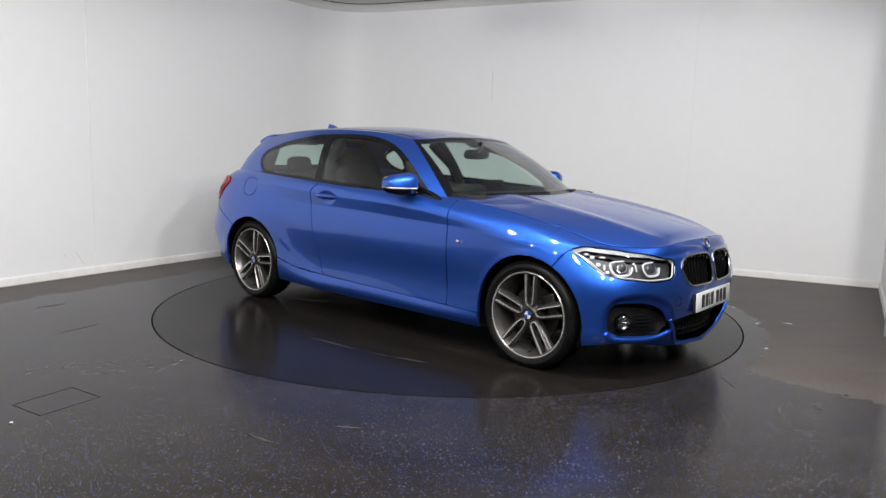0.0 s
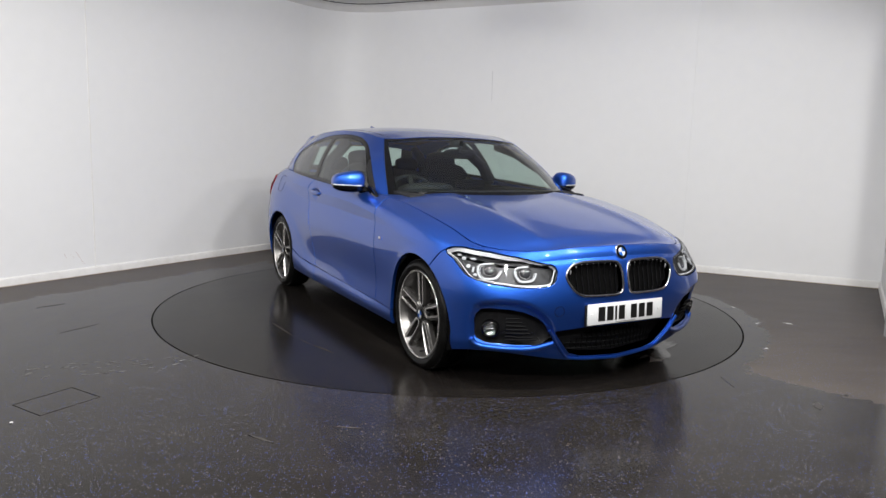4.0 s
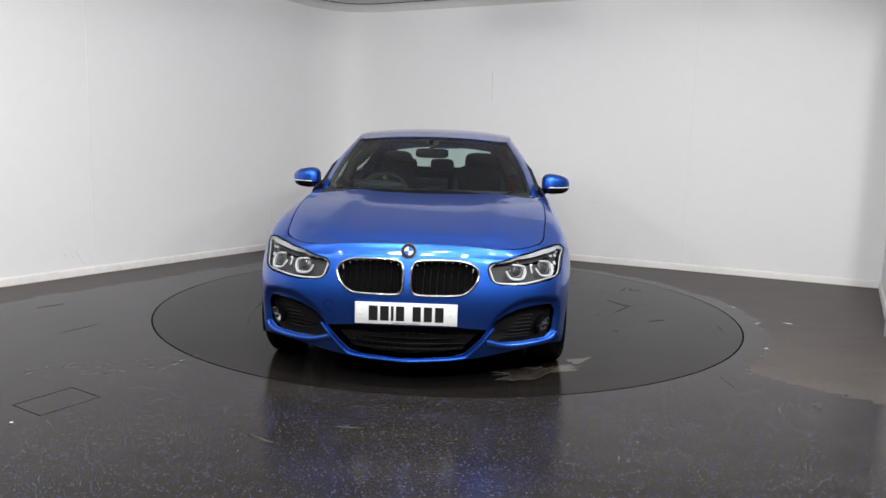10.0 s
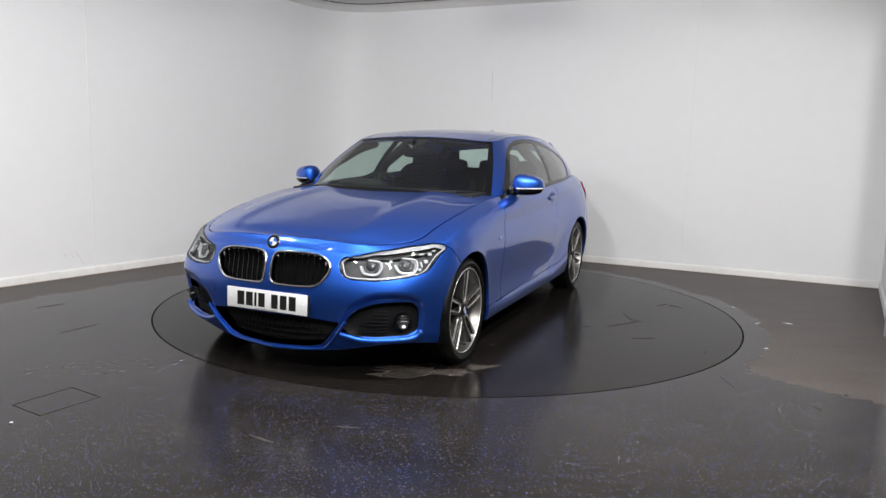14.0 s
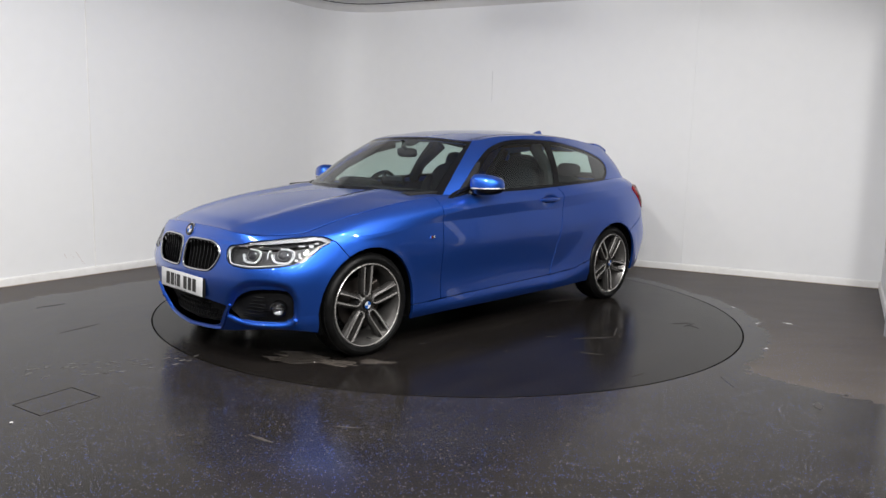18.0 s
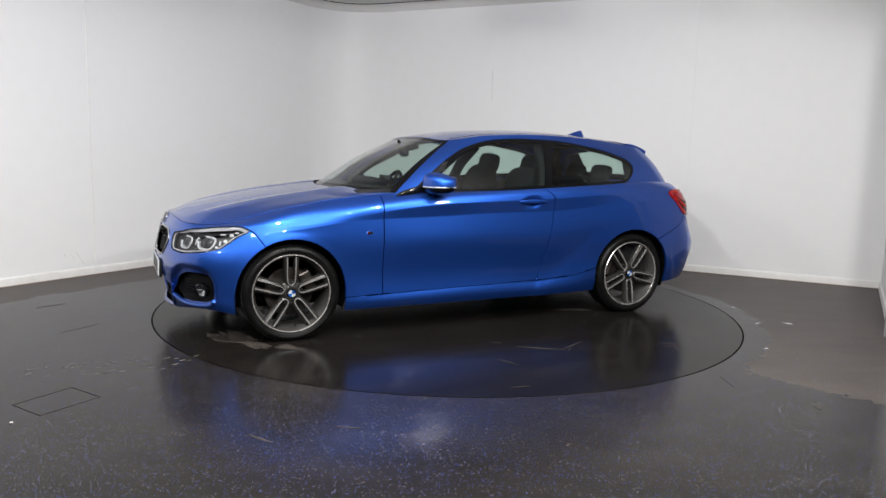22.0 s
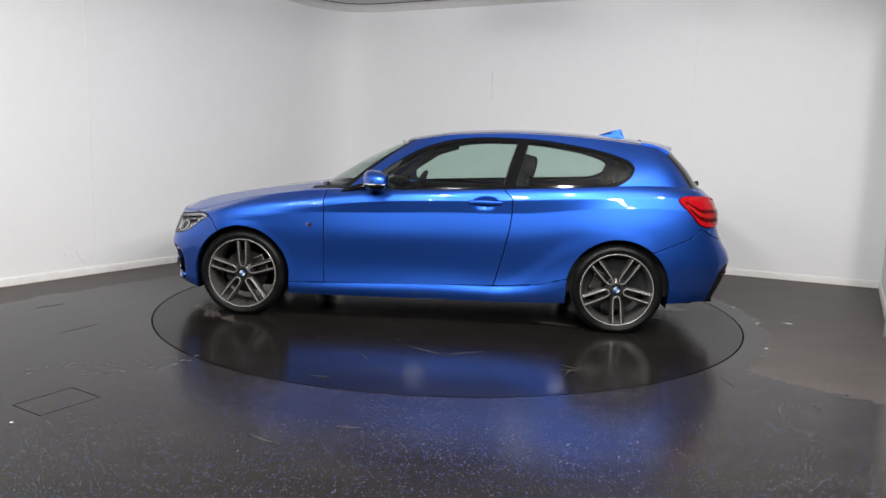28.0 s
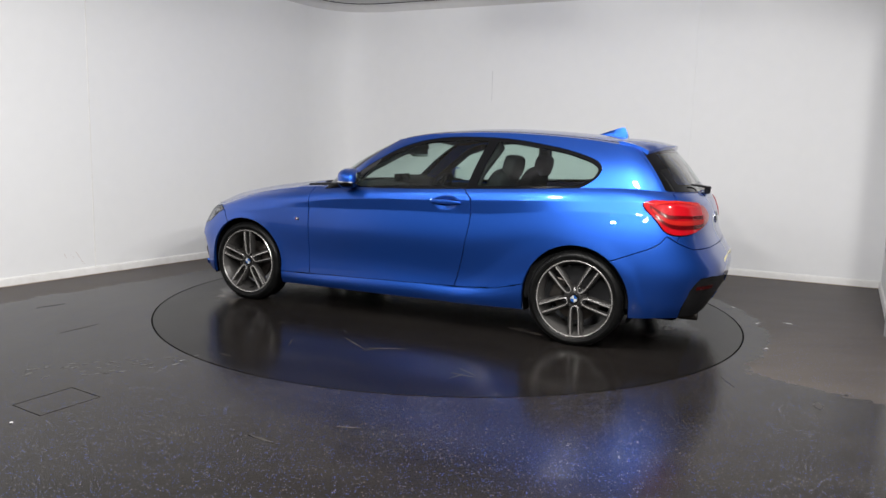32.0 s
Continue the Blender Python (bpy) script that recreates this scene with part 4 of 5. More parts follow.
def roof_skin():
    ws = np.linspace(0, 1, 22)
    crown = spline(ROOF_MID, ROOF_EDGE[:, 0])[:, 0]
    grid = np.zeros((len(ROOF_EDGE), len(ws), 3))
    for k, w in enumerate(ws):
        grid[:, k, 0] = ROOF_EDGE[:, 0]
        grid[:, k, 1] = np.maximum(ROOF_EDGE[:, 1], 0) * (1 - w)
        grid[:, k, 2] = ROOF_EDGE[:, 2] + (crown - ROOF_EDGE[:, 2]) * (1 - (1 - w) ** 2.3)
    q = grid.reshape(-1, 3)
    h = 0.03
    xs = np.clip(q[:, 0], -1.70, 0.10)
    dx = (roof_height(xs + h, q[:, 1] * 0.97) - roof_height(xs - h, q[:, 1] * 0.97)) / (2 * h)
    we = np.maximum(roof_wide(xs), 0.3)
    rim = np.interp(-xs, -ROOF_EDGE[:, 0], ROOF_EDGE[:, 2])
    dy = -(spline(ROOF_MID, xs)[:, 0] - rim) * 2.3 * np.clip(q[:, 1] / we, 0, 1) ** 1.3 / we
    n = np.column_stack([-dx, -dy, np.ones(len(q))])
    n /= np.linalg.norm(n, axis=1, keepdims=True)
    nu, nw = len(ROOF_EDGE), len(ws)
    F = [(i * nw + k, (i + 1) * nw + k, (i + 1) * nw + k + 1, i * nw + k + 1) for i in range(nu - 1) for k in range(nw - 1)]
    return [tuple(v) for v in q], [tuple(v) for v in n], F


def bonnet_skin():
    edge = spline(np.column_stack([lower.tu, lower.lines[-1]]), np.linspace(0, lower.tu[7], 200))
    k2 = int(np.argmin(np.linalg.norm(edge - LOWER[-1][2], axis=1)))
    front, side = edge[:k2 + 1], edge[k2:]
    rear = spline(np.column_stack([cabin.tu, cabin.lines[0]]), np.linspace(0, cabin.tu[3] * 0.97, 60))
    mid = [(0.90, 0.962), (1.32, 0.912), (1.71, 0.846), (1.90, 0.801), (2.007, 0.764)]
    ws, ss = np.linspace(0, 1, 44), np.linspace(0, 1, 64)
    grid = np.zeros((len(ss), len(ws), 3))
    yf = np.linspace(0, front[-1, 1], len(ws))
    xf = np.interp(yf, front[:, 1], front[:, 0])
    zf = np.interp(yf, front[:, 1], front[:, 2])
    yr = np.linspace(0, rear[-1, 1], len(ws))
    xr = np.interp(yr, rear[:, 1], rear[:, 0]) + 0.012
    for i, s in enumerate(ss):
        x = xf + (xr - xf) * s
        ye, ze = np.interp(-x[-1], -side[:, 0], side[:, 1]), np.interp(-x[-1], -side[:, 0], side[:, 2])
        zc = spline(mid, np.clip(x, 0.9, 2.007))[:, 0]
        ridge = 0.62 - 0.08 * s
        lift = 0.013 * np.exp(-(np.maximum(ws - ridge, 0) / 0.16) ** 2 - (np.maximum(ridge - ws, 0) / 0.09) ** 2) * min(1, 5 * s)
        z = zc + (ze - zc[-1]) * ws ** 2.4 + lift * (1 - ws ** 8)
        blend = max(0.0, 1 - s / 0.12) ** 2
        grid[i] = np.column_stack([x, ws * ye, z * (1 - blend) + zf * blend])
    ds, dw = np.gradient(grid, axis=0), np.gradient(grid, axis=1)
    n = np.cross(ds, dw)
    n *= np.sign(n[:, :, 2:3])
    n[:, 0, 1] = 0
    n /= np.linalg.norm(n, axis=2, keepdims=True)
    nw = len(ws)
    F = [(i * nw + k, i * nw + k + 1, (i + 1) * nw + k + 1, (i + 1) * nw + k) for i in range(len(ss) - 1) for k in range(nw - 1)]
    return [tuple(v) for v in grid.reshape(-1, 3)], [tuple(v) for v in n.reshape(-1, 3)], F


def twin(skin):
    """Both halves of a skin, joined along the middle."""
    P, N, F = skin
    Q, M = list(P), list(N)
    match = {}
    for k, (p, n) in enumerate(zip(P, N)):
        if abs(p[1]) < 1e-6:
            match[k] = k
        else:
            match[k] = len(Q)
            Q.append((p[0], -p[1], p[2])), M.append((n[0], -n[1], n[2]))
    G = list(F) + [tuple(match[i] for i in f[::-1]) for f in F]
    return Q, M, [f for f in G if len(set(f)) == len(f)]


car = new("hatchback_car")
tagged(car, "metallic blue three-door hatchback car on the turntable", "car")


def sided(skin):
    return (1, skin), (-1, flip(*skin))


def put(name, bm, mat, parent, m=None, side=1, label="", smooth=True, sharp=35):
    """A part built for the car's left side, laid at m and mirrored for the other side."""
    if m is not None:
        bmesh.ops.transform(bm, matrix=m, verts=bm.verts[:])
    if side < 0:
        bmesh.ops.scale(bm, vec=(1, -1, 1), verts=bm.verts[:])
    return part(name, bm, mat, parent, label, smooth, sharp)


def seat_on(sheet, point, inset=0.0):
    """A seat on the skin: z along its normal, x level, y up."""
    u, v = sheet.find(point)
    q, n = sheet.place(u, v)
    n = Vector(n)
    q = Vector(q) - n * inset
    ax = Vector((0, 0, 1)).cross(n).normalized()
    ay = n.cross(ax)
    m = Matrix((ax, ay, n)).transposed().to_4x4()
    m.translation = q
    return m


def skin_line(sheet, uv, inset=0.0):
    out = []
    for u, v in uv:
        u = min(max(u, 0.002), sheet.tu[-1] - 0.002)
        v = min(max(v, 0.002), sheet.tv[-1] - 0.002)
        q, n = sheet.place(u, v)
        out.append(Vector(q) - Vector(n) * inset)
    return out


def ribbon(a, b, thick=0.003):
    """A strip between two lines of points, with thickness."""
    bm = bmesh.new()
    va, vb = [bm.verts.new(q) for q in a], [bm.verts.new(q) for q in b]
    for i in range(len(va) - 1):
        bm.faces.new((va[i], va[i + 1], vb[i + 1], vb[i]))
    bmesh.ops.solidify(bm, geom=bm.faces[:], thickness=thick)
    return bm


def lathe_z(profile, segments=32, bm=None):
    """Turns a profile of (radius, height) round the z axis."""
    bm = bm or bmesh.new()
    rings = [[bm.verts.new((r * math.cos(TAU * k / segments), r * math.sin(TAU * k / segments), z)) for k in range(segments)] for r, z in profile]
    for a, b in zip(rings, rings[1:]):
        for k in range(segments):
            bm.faces.new((a[k], a[(k + 1) % segments], b[(k + 1) % segments], b[k]))
    return bm


def loop_of(w, h, power=4.0, n=36):
    """A rounded square outline."""
    out = []
    for k in range(n):
        c, s = math.cos(TAU * k / n), math.sin(TAU * k / n)
        out.append((w * math.copysign(abs(c) ** (2 / power), c), h * math.copysign(abs(s) ** (2 / power), s)))
    return out


def roundel(parent, m, r, side=1):
    """A round badge: a dark ring with a blue and white quartered middle."""
    rim = put("badge", lathe_z([(0.0001, 0.004), (r * 0.94, 0.004), (r, 0.002), (r, -0.006)], 40), CHROME, parent, m, side, "round badge with a dark ring")
    put("badge_ring", lathe_z([(r * 0.58, 0.0062), (r * 0.92, 0.0062), (r * 0.92, 0.003)], 40), GLOSS_BLACK, rim, m, side)
    for q, mat in enumerate((BADGE_BLUE, BADGE_WHITE, BADGE_BLUE, BADGE_WHITE)):
        bm = bmesh.new()
        pts = [(0, 0)] + [(0.56 * r * math.cos(TAU * (q + k / 8) / 4), 0.56 * r * math.sin(TAU * (q + k / 8) / 4)) for k in range(9)]
        bm.faces.new([bm.verts.new((x, y, 0.0068)) for x, y in pts])
        bmesh.ops.solidify(bm, geom=bm.faces[:], thickness=0.002)
        put("badge_quarter", bm, mat, rim, m, side)


def make_shell():
    panel("front_bumper", lower.pick("front_bumper"), PAINT, car, 0.0015, lip=0.002)
    for tag, name in (("wing", "front_wing"), ("door", "door"), ("quarter", "rear_quarter"), ("sill", "sill")):
        for side, skin in sided(lower.pick(tag, False)):
            panel(name, skin, PAINT, car, gap=0.0022, lip=0.0025)
    panel("rear_bumper", lower.pick("rear_bumper"), PAINT, car, 0.0015, lip=0.002)
    panel("tailgate", lower.pick("tailgate"), PAINT, car, 0.002, lip=0.002)
    panel("bonnet", twin(bonnet_skin()), PAINT, car, gap=0.003, lip=0.003)
    panel("roof", twin(roof_skin()), PAINT, car, gap=0.0, depth=0.03)
    for tag, name, mat in (("", "pillar", PAINT), ("frame", "window_surround", GLOSS_BLACK), ("door_glass", "door_window", WINDOW), ("quarter_glass", "quarter_window", WINDOW)):
        inset = {"frame": 0.003, "door_glass": 0.005, "quarter_glass": 0.005}.get(tag, 0.0)
        for side, skin in sided(cabin.pick(tag, False)):
            panel(name, skin, mat, car, 0.001, 0.0005 if "glass" in tag else 0.016, inset)
    panel("windscreen_surround", cabin.pick("screen_frame"), GLOSS_BLACK, car, 0.001, 0.01, 0.002)
    panel("windscreen", cabin.pick("screen"), SCREEN, car, 0.0005, 0.0005, 0.003)
    panel("tailgate_frame", cabin.pick("gate_frame"), PAINT, car, 0.001)
    panel("rear_window_surround", cabin.pick("gate_black"), GLOSS_BLACK, car, 0.001, 0.01, 0.002)
    panel("rear_window", cabin.pick("rear_glass"), WINDOW, car, 0.0005, 0.0005, 0.003)
    panel("diffuser", lower.pick("vent"), PLASTIC, car, 0.001, 0.02, 0.008, "black textured lower rear bumper")


def make_headlight(side, skin):
    lens = panel("headlight", skin, LENS, car, 0.003, 0.001, 0.001, "clear headlight with two light rings in a dark housing")
    panel("housing", skin, SMOKE, lens, 0.004, -0.045, 0.045)
    # the bright brow along the top edge, wider towards the wing
    top = uv_of(lower, LAMP_LINE[:6], 0)
    us = np.linspace(top[0][0] + 0.012, top[5][0] - 0.022, 30)
    vt = np.interp(us, [q[0] for q in top], [q[1] for q in top])
    k = np.linspace(0, 1, 30)
    put("brow", ribbon(skin_line(lower, zip(us, vt - 0.008), 0.004), skin_line(lower, zip(us, vt - 0.029 - 0.013 * k), 0.010)), LED_WHITE, lens, None, side)
    put("brow_strip", tube(skin_line(lower, zip(us, vt - 0.031 - 0.013 * k), 0.010), 0.0016, False, 6), RING_GREY, lens, None, side)
    # chrome line along the lower edge and up the inner end
    low = uv_of(lower, LAMP_LINE[5:] + LAMP_LINE[:1], 0)
    mid = np.mean(uv_of(lower, LAMP_LINE, 0), axis=0)
    line = [mid + (np.array(q) - mid) * f for q, f in zip(low, (0.90, 0.90, 0.90, 0.90, 0.90, 0.93, 0.93, 0.94))]
    way = spline(np.column_stack([np.arange(8), line]), np.linspace(0, 7, 50))
    put("lower_strip", tube(skin_line(lower, way, 0.010), [0.0025] * 20 + [0.004] * 30, False, 6), LED_WHITE, lens, None, side)
    put("lower_edge", tube(skin_line(lower, [mid + (q - mid) * 1.05 for q in way], 0.006), 0.0016, False, 6), SATIN, lens, None, side)
    for place, w, h in (((1.852, 0.722, 0.650), 0.064, 0.053), ((1.952, 0.562, 0.636), 0.057, 0.048)):
        m = seat_on(lower, place, 0.022) @ Matrix.Rotation(radians(-5), 4, "Z")
        hexa = rounded([(-w * 0.9, h * 0.62), (-w, -h * 0.20), (-w * 0.62, -h), (w * 0.62, -h), (w, -h * 0.20), (w * 0.9, h * 0.62)], 2)[2:-2]
        put("light_ring", tube([m @ Vector((x, y, 0)) for x, y in hexa], 0.0058, False, 8), RING_GREY, lens, None, side)
        put("light_ring_edge", tube([m @ Vector((x * 0.83, y * 0.83, -0.004)) for x, y in hexa], 0.0016, False, 6), LED_WHITE, lens, None, side)
        put("bowl", lathe_z([(0.029, -0.002), (0.034, 0.0), (0.038, -0.003), (0.029, -0.014)], 28), SMOKE, lens, m, side)
        put("projector", lathe_z([(0.0001, 0.004), (0.014, 0.003), (0.025, -0.001), (0.033, -0.010)], 28), PROJECTOR, lens, m, side)
    # side reflector facets at the outer end and between the rings
    for j, (place, w, h) in enumerate((((1.71, 0.800, 0.690), 0.014, 0.009), ((1.745, 0.790, 0.655), 0.012, 0.010), ((1.775, 0.775, 0.640), 0.006, 0.016), ((1.76, 0.775, 0.690), 0.018, 0.005), ((1.68, 0.812, 0.712), 0.012, 0.006), ((1.79, 0.765, 0.610), 0.010, 0.007), ((1.905, 0.648, 0.640), 0.004, 0.022), ((1.900, 0.655, 0.668), 0.008, 0.006))):
        put("reflector_facet", blob(w, h, 0.004, 4, 12, 6), LED_WHITE if j % 2 else RING_GREY, lens, seat_on(lower, place, 0.026), side)


def make_front():
    for side, skin in sided(lower.pick("headlight", False)):
        make_headlight(side, skin)
    for side, skin in sided(lower.pick("kidney", False)):
        grille = panel("grille", skin, VOID, car, 0.0, -0.035, 0.038, "black kidney grille with a silver rim")
        outline = uv_of(lower, KIDNEY, 3)
        put("grille_frame", tube(skin_line(lower, outline, -0.001), 0.0068, True, 10), GRILLE_RIM, grille, None, side)
        f = inside(outline)
        lo, hi = np.min(outline, axis=0), np.max(outline, axis=0)
        for u in np.linspace(lo[0] + 0.03, hi[0] - 0.03, 9):
            vs = np.linspace(lo[1], hi[1], 60)
            vs = vs[f(np.column_stack([np.full(60, u), vs])) < -0.004]
            at = np.linspace(vs[0], vs[-1], 13)
            line = [skin_line(lower, [(u, v)], d)[0] for v, d in zip(at, [0.022] * 7 + [0.020, 0.017, 0.013, 0.009, 0.006, 0.006])]
            put("slat", tube(line, [0.0045] * 9 + [0.005, 0.0056, 0.006, 0.006], False, 8), SLAT_BLACK, grille, None, side)
            # pale bars near the slat tops stand in for lamp glints
            tip = [skin_line(lower, [(u, v)], d)[0] for v, d in zip(np.linspace(vs[-1] - 0.034, vs[-1] - 0.012, 4), (0.0115, 0.0075, 0.0045, 0.003))]
            put("slat_glint", tube(tip, [0.001, 0.0026, 0.003, 0.002], False, 6), SLAT_GLINT, grille, None, side)
    mouth = panel("lower_grille", lower.pick("mouth"), PLASTIC, car, 0.0, -0.05, 0.055, "black lower air intake with mesh")
    for j, z in enumerate((0.212, 0.240, 0.268, 0.296, 0.322)):
        half = float(np.interp(z, [0.19, 0.27, 0.335], [0.27, 0.36, 0.40]))
        line = [(2.022 - 0.09 * (y / 0.4) ** 2, y, z) for y in np.linspace(-half, half, 17)]
        part("mesh_bar", tube(line, 0.0042, False, 6), GRILLE_BLACK, mouth, smooth=True)
    for y in np.linspace(-0.30, 0.30, 21):
        part("mesh_upright", tube([(2.024 - 0.09 * (y / 0.4) ** 2, y + 0.006 * math.cos(k * math.pi), 0.205 + 0.03 * k) for k in range(5)], 0.003, False, 5), GRILLE_BLACK, mouth, smooth=True)
    for side in (1, -1):
        edge = [(2.03, 0.452, 0.338), (2.03, 0.425, 0.300), (2.02, 0.38, 0.240), (2.01, 0.33, 0.184), (2.015, 0.28, 0.162), (2.03, 0.15, 0.153), (2.04, 0.001, 0.150)]
        way = spline(np.column_stack([np.arange(7), [lower.find(q) for q in edge]]), np.linspace(0, 6, 31))
        put("bumper_lip", tube(skin_line(lower, way, -0.003), 0.0085, False, 8), PAINT, car, None, side)
        edge = [(1.815, 0.80, 0.285), (1.835, 0.785, 0.250), (1.869, 0.735, 0.232), (1.931, 0.626, 0.222), (1.981, 0.517, 0.226), (2.01, 0.44, 0.250), (2.02, 0.40, 0.262)]
        way = spline(np.column_stack([np.arange(7), [lower.find(q) for q in edge]]), np.linspace(0, 6, 31))
        put("bumper_blade", tube(skin_line(lower, way, 0.004), [0.006] + [0.0165] * 28 + [0.010, 0.004], False, 12), PAINT, car, None, side)
    for side, skin in sided(lower.pick("fog", False)):
        pocket = panel("fog_lamp_pocket", skin, PLASTIC, car, 0.0, -0.04, 0.042, "black mesh pocket with a round fog lamp")
        m = seat_on(lower, (1.890, 0.728, 0.334), 0.014)
        put("fog_lamp_bezel", lathe_z([(0.034, 0.003), (0.040, 0.006), (0.046, 0.0), (0.047, -0.03)], 32), GLOSS_BLACK, pocket, m, side)
        put("fog_lamp_lens", lathe_z([(0.0001, 0.008), (0.02, 0.006), (0.034, 0.001)], 28), LENS, pocket, m, side)
        put("fog_lamp_bowl", lathe_z([(0.0001, -0.022), (0.02, -0.016), (0.034, 0.0)], 28), CHROME, pocket, m, side)
        put("fog_lamp_bulb", blob(0.022, 0.006, 0.004, 3, 14, 8), SATIN, pocket, m @ pose(0, 0.004, 0.002), side)
        for j in range(7):
            z = 0.262 + 0.022 * j
            a, b = (2.0 - 0.03 * j / 7, 0.50 + 0.017 * j, z), (1.93, 0.655, z + 0.004)
            put("mesh_bar", tube(skin_line(lower, [np.array(lower.find(a)) * (1 - k) + np.array(lower.find(b)) * k for k in np.linspace(0, 1, 6)], 0.03), 0.004, False, 5), GRILLE_BLACK, pocket, None, side)
    roundel(car, seat_on(lower, (2.023, 0.001, 0.726), -0.002), 0.041)
    # number plate with plain bars
    m = Matrix.Translation((2.097, 0, 0.416)) @ pose(0, 0, 0, 90, 0, 90) @ pose(0, 0, 0, -2, 0, 0)
    plate = put("number_plate", box(-0.262, -0.056, -0.003, 0.262, 0.056, 0.003, 0.002), PLATE_WHITE, car, m, label="white number plate with dark bars")
    put("plate_backing", box(-0.265, -0.062, -0.022, 0.265, 0.050, -0.0032, 0.004), PLASTIC, plate, m)
    for j, (x, w) in enumerate(((-0.168, 0.046), (-0.110, 0.044), (-0.070, 0.014), (-0.030, 0.042), (0.055, 0.042), (0.112, 0.042), (0.170, 0.044))):
        put("plate_bar", box(x - w / 2, -0.038, 0.0028, x + w / 2, 0.038, 0.0042), INK, plate, m)
    put("plate_bar", box(-0.07, -0.0515, 0.0028, 0.07, -0.0490, 0.0036), INK, plate, m)
    for x in (-0.232, 0.232):
        put("plate_screw", lathe_z([(0.0001, 0.006), (0.005, 0.005), (0.006, 0.003)], 14), PLATE_WHITE, plate, m @ pose(x, 0, 0))
    put("tow_cover", tube([seat_on(lower, (2.052, 0.409, 0.439), 0.0005) @ Vector((0.027 * math.cos(TAU * k / 30), 0.027 * math.sin(TAU * k / 30), 0)) for k in range(30)], 0.0012, True, 6), GLOSS_BLACK, car, None, -1)


def make_rear():
    for side, skin in sided(lower.pick("tail", False)):
        lamp_ob = panel("tail_light", skin, RED_LENS, car, 0.003, 0.03, -0.008, "red tail light with dark bands")
        # two L-shaped light guides between darker grooves
        for name, mat, wide, lift, band in (
            ("light_groove", DEEP_RED, 0.007, 0.0105, [(-1.775, 0.806, 0.925), (-1.83, 0.79, 0.885), (-1.875, 0.775, 0.856), (-1.93, 0.735, 0.85), (-2.00, 0.64, 0.853), (-2.04, 0.54, 0.858)]),
            ("light_guide", AMBER_RED, 0.008, 0.0115, [(-1.79, 0.806, 0.905), (-1.845, 0.792, 0.858), (-1.89, 0.772, 0.833), (-1.945, 0.73, 0.829), (-2.01, 0.64, 0.832), (-2.045, 0.54, 0.838)]),
            ("light_groove", DEEP_RED, 0.007, 0.0105, [(-1.81, 0.81, 0.87), (-1.86, 0.795, 0.826), (-1.91, 0.77, 0.804), (-1.96, 0.72, 0.802), (-2.02, 0.63, 0.808), (-2.05, 0.54, 0.815)]),
            ("light_guide", AMBER_RED, 0.006, 0.0115, [(-1.80, 0.79, 0.938), (-1.88, 0.735, 0.938), (-1.95, 0.66, 0.934), (-2.01, 0.56, 0.925)])):
            uv = np.array([lower.find(q) for q in band])
            uv = spline(np.column_stack([np.arange(len(uv)), uv]), np.linspace(0, len(uv) - 1, 20))
            put(name, ribbon(skin_line(lower, [(u, v + wide) for u, v in uv], -lift), skin_line(lower, [(u, v - wide) for u, v in uv], -lift), 0.002), mat, lamp_ob, None, side)
    for side, skin in sided(lower.pick("tail_inner", False)):
        panel("tail_light_inner", skin, RED_LENS, car, 0.003, 0.02, -0.002, "red tail light section on the tailgate")
    roundel(car, seat_on(lower, (-2.10, 0.001, 0.83), -0.002), 0.041)
    m = Matrix.Translation((-2.197, 0, 0.525)) @ pose(0, 0, 0, 90, 0, -90)
    plate = put("rear_number_plate", box(-0.262, -0.056, -0.003, 0.262, 0.056, 0.003, 0.002), PLATE_YELLOW, car, m, label="yellow rear number plate")
    for j in range(7):
        x = -0.168 + 0.056 * j
        put("plate_bar", box(x - 0.021, -0.038, 0.0028, x + 0.021, 0.038, 0.0042), INK, plate, m)
    for side in (1, -1):
        uv = [lower.find(q) for q in [(-2.07, 0.735, 0.437), (-2.12, 0.66, 0.437), (-2.15, 0.58, 0.437)]]
        put("rear_reflector", ribbon(skin_line(lower, [(u, v + 0.016) for u, v in uv], -0.001), skin_line(lower, [(u, v - 0.012) for u, v in uv], -0.001), 0.003), DEEP_RED, car, None, side, "dark red bumper reflector")
    pipe = part("exhaust_pipe", tube([(-1.9, 0.52, 0.222), (-2.075, 0.52, 0.222)], 0.034, False, 20), STEEL, car, smooth=True)
    # solid black plug painted as the dark inside of the pipe
    part("exhaust_bore_shade", tube([(-2.05, 0.52, 0.222), (-2.0765, 0.52, 0.222)], 0.029, False, 20), VOID, pipe, smooth=True)
    # roof spoiler over the rear window
    bm = bmesh.new()
    ys = np.linspace(-0.545, 0.545, 33)
    rows = []
    for y in ys:
        k = abs(y) / 0.545
        x0, x1 = -1.50 - 0.06 * (1 - k * k), -1.790 + 0.085 * k ** 2.5
        top = [(x0 + (x1 - x0) * s, y, float(roof_height(max(x0 + (x1 - x0) * s * 0.55, -1.74), min(abs(y), 0.5))[0]) + 0.006 + 0.008 * s - 0.022 * s * s - 0.026 * s * s * k * k) for s in np.linspace(0, 1, 9)]
        zt = top[-1][2]
        rows.append([bm.verts.new(q) for q in top + [(x1 + 0.004, y, zt - 0.016), (x1 + 0.022, y, zt - 0.038), (x1 + 0.075, y, zt - 0.055), (x0 - 0.03, y, top[0][2] - 0.03)]])
    for a, b in zip(rows, rows[1:]):
        n = len(a)
        for i in range(n):
            bm.faces.new((a[i], a[(i + 1) % n], b[(i + 1) % n], b[i]))
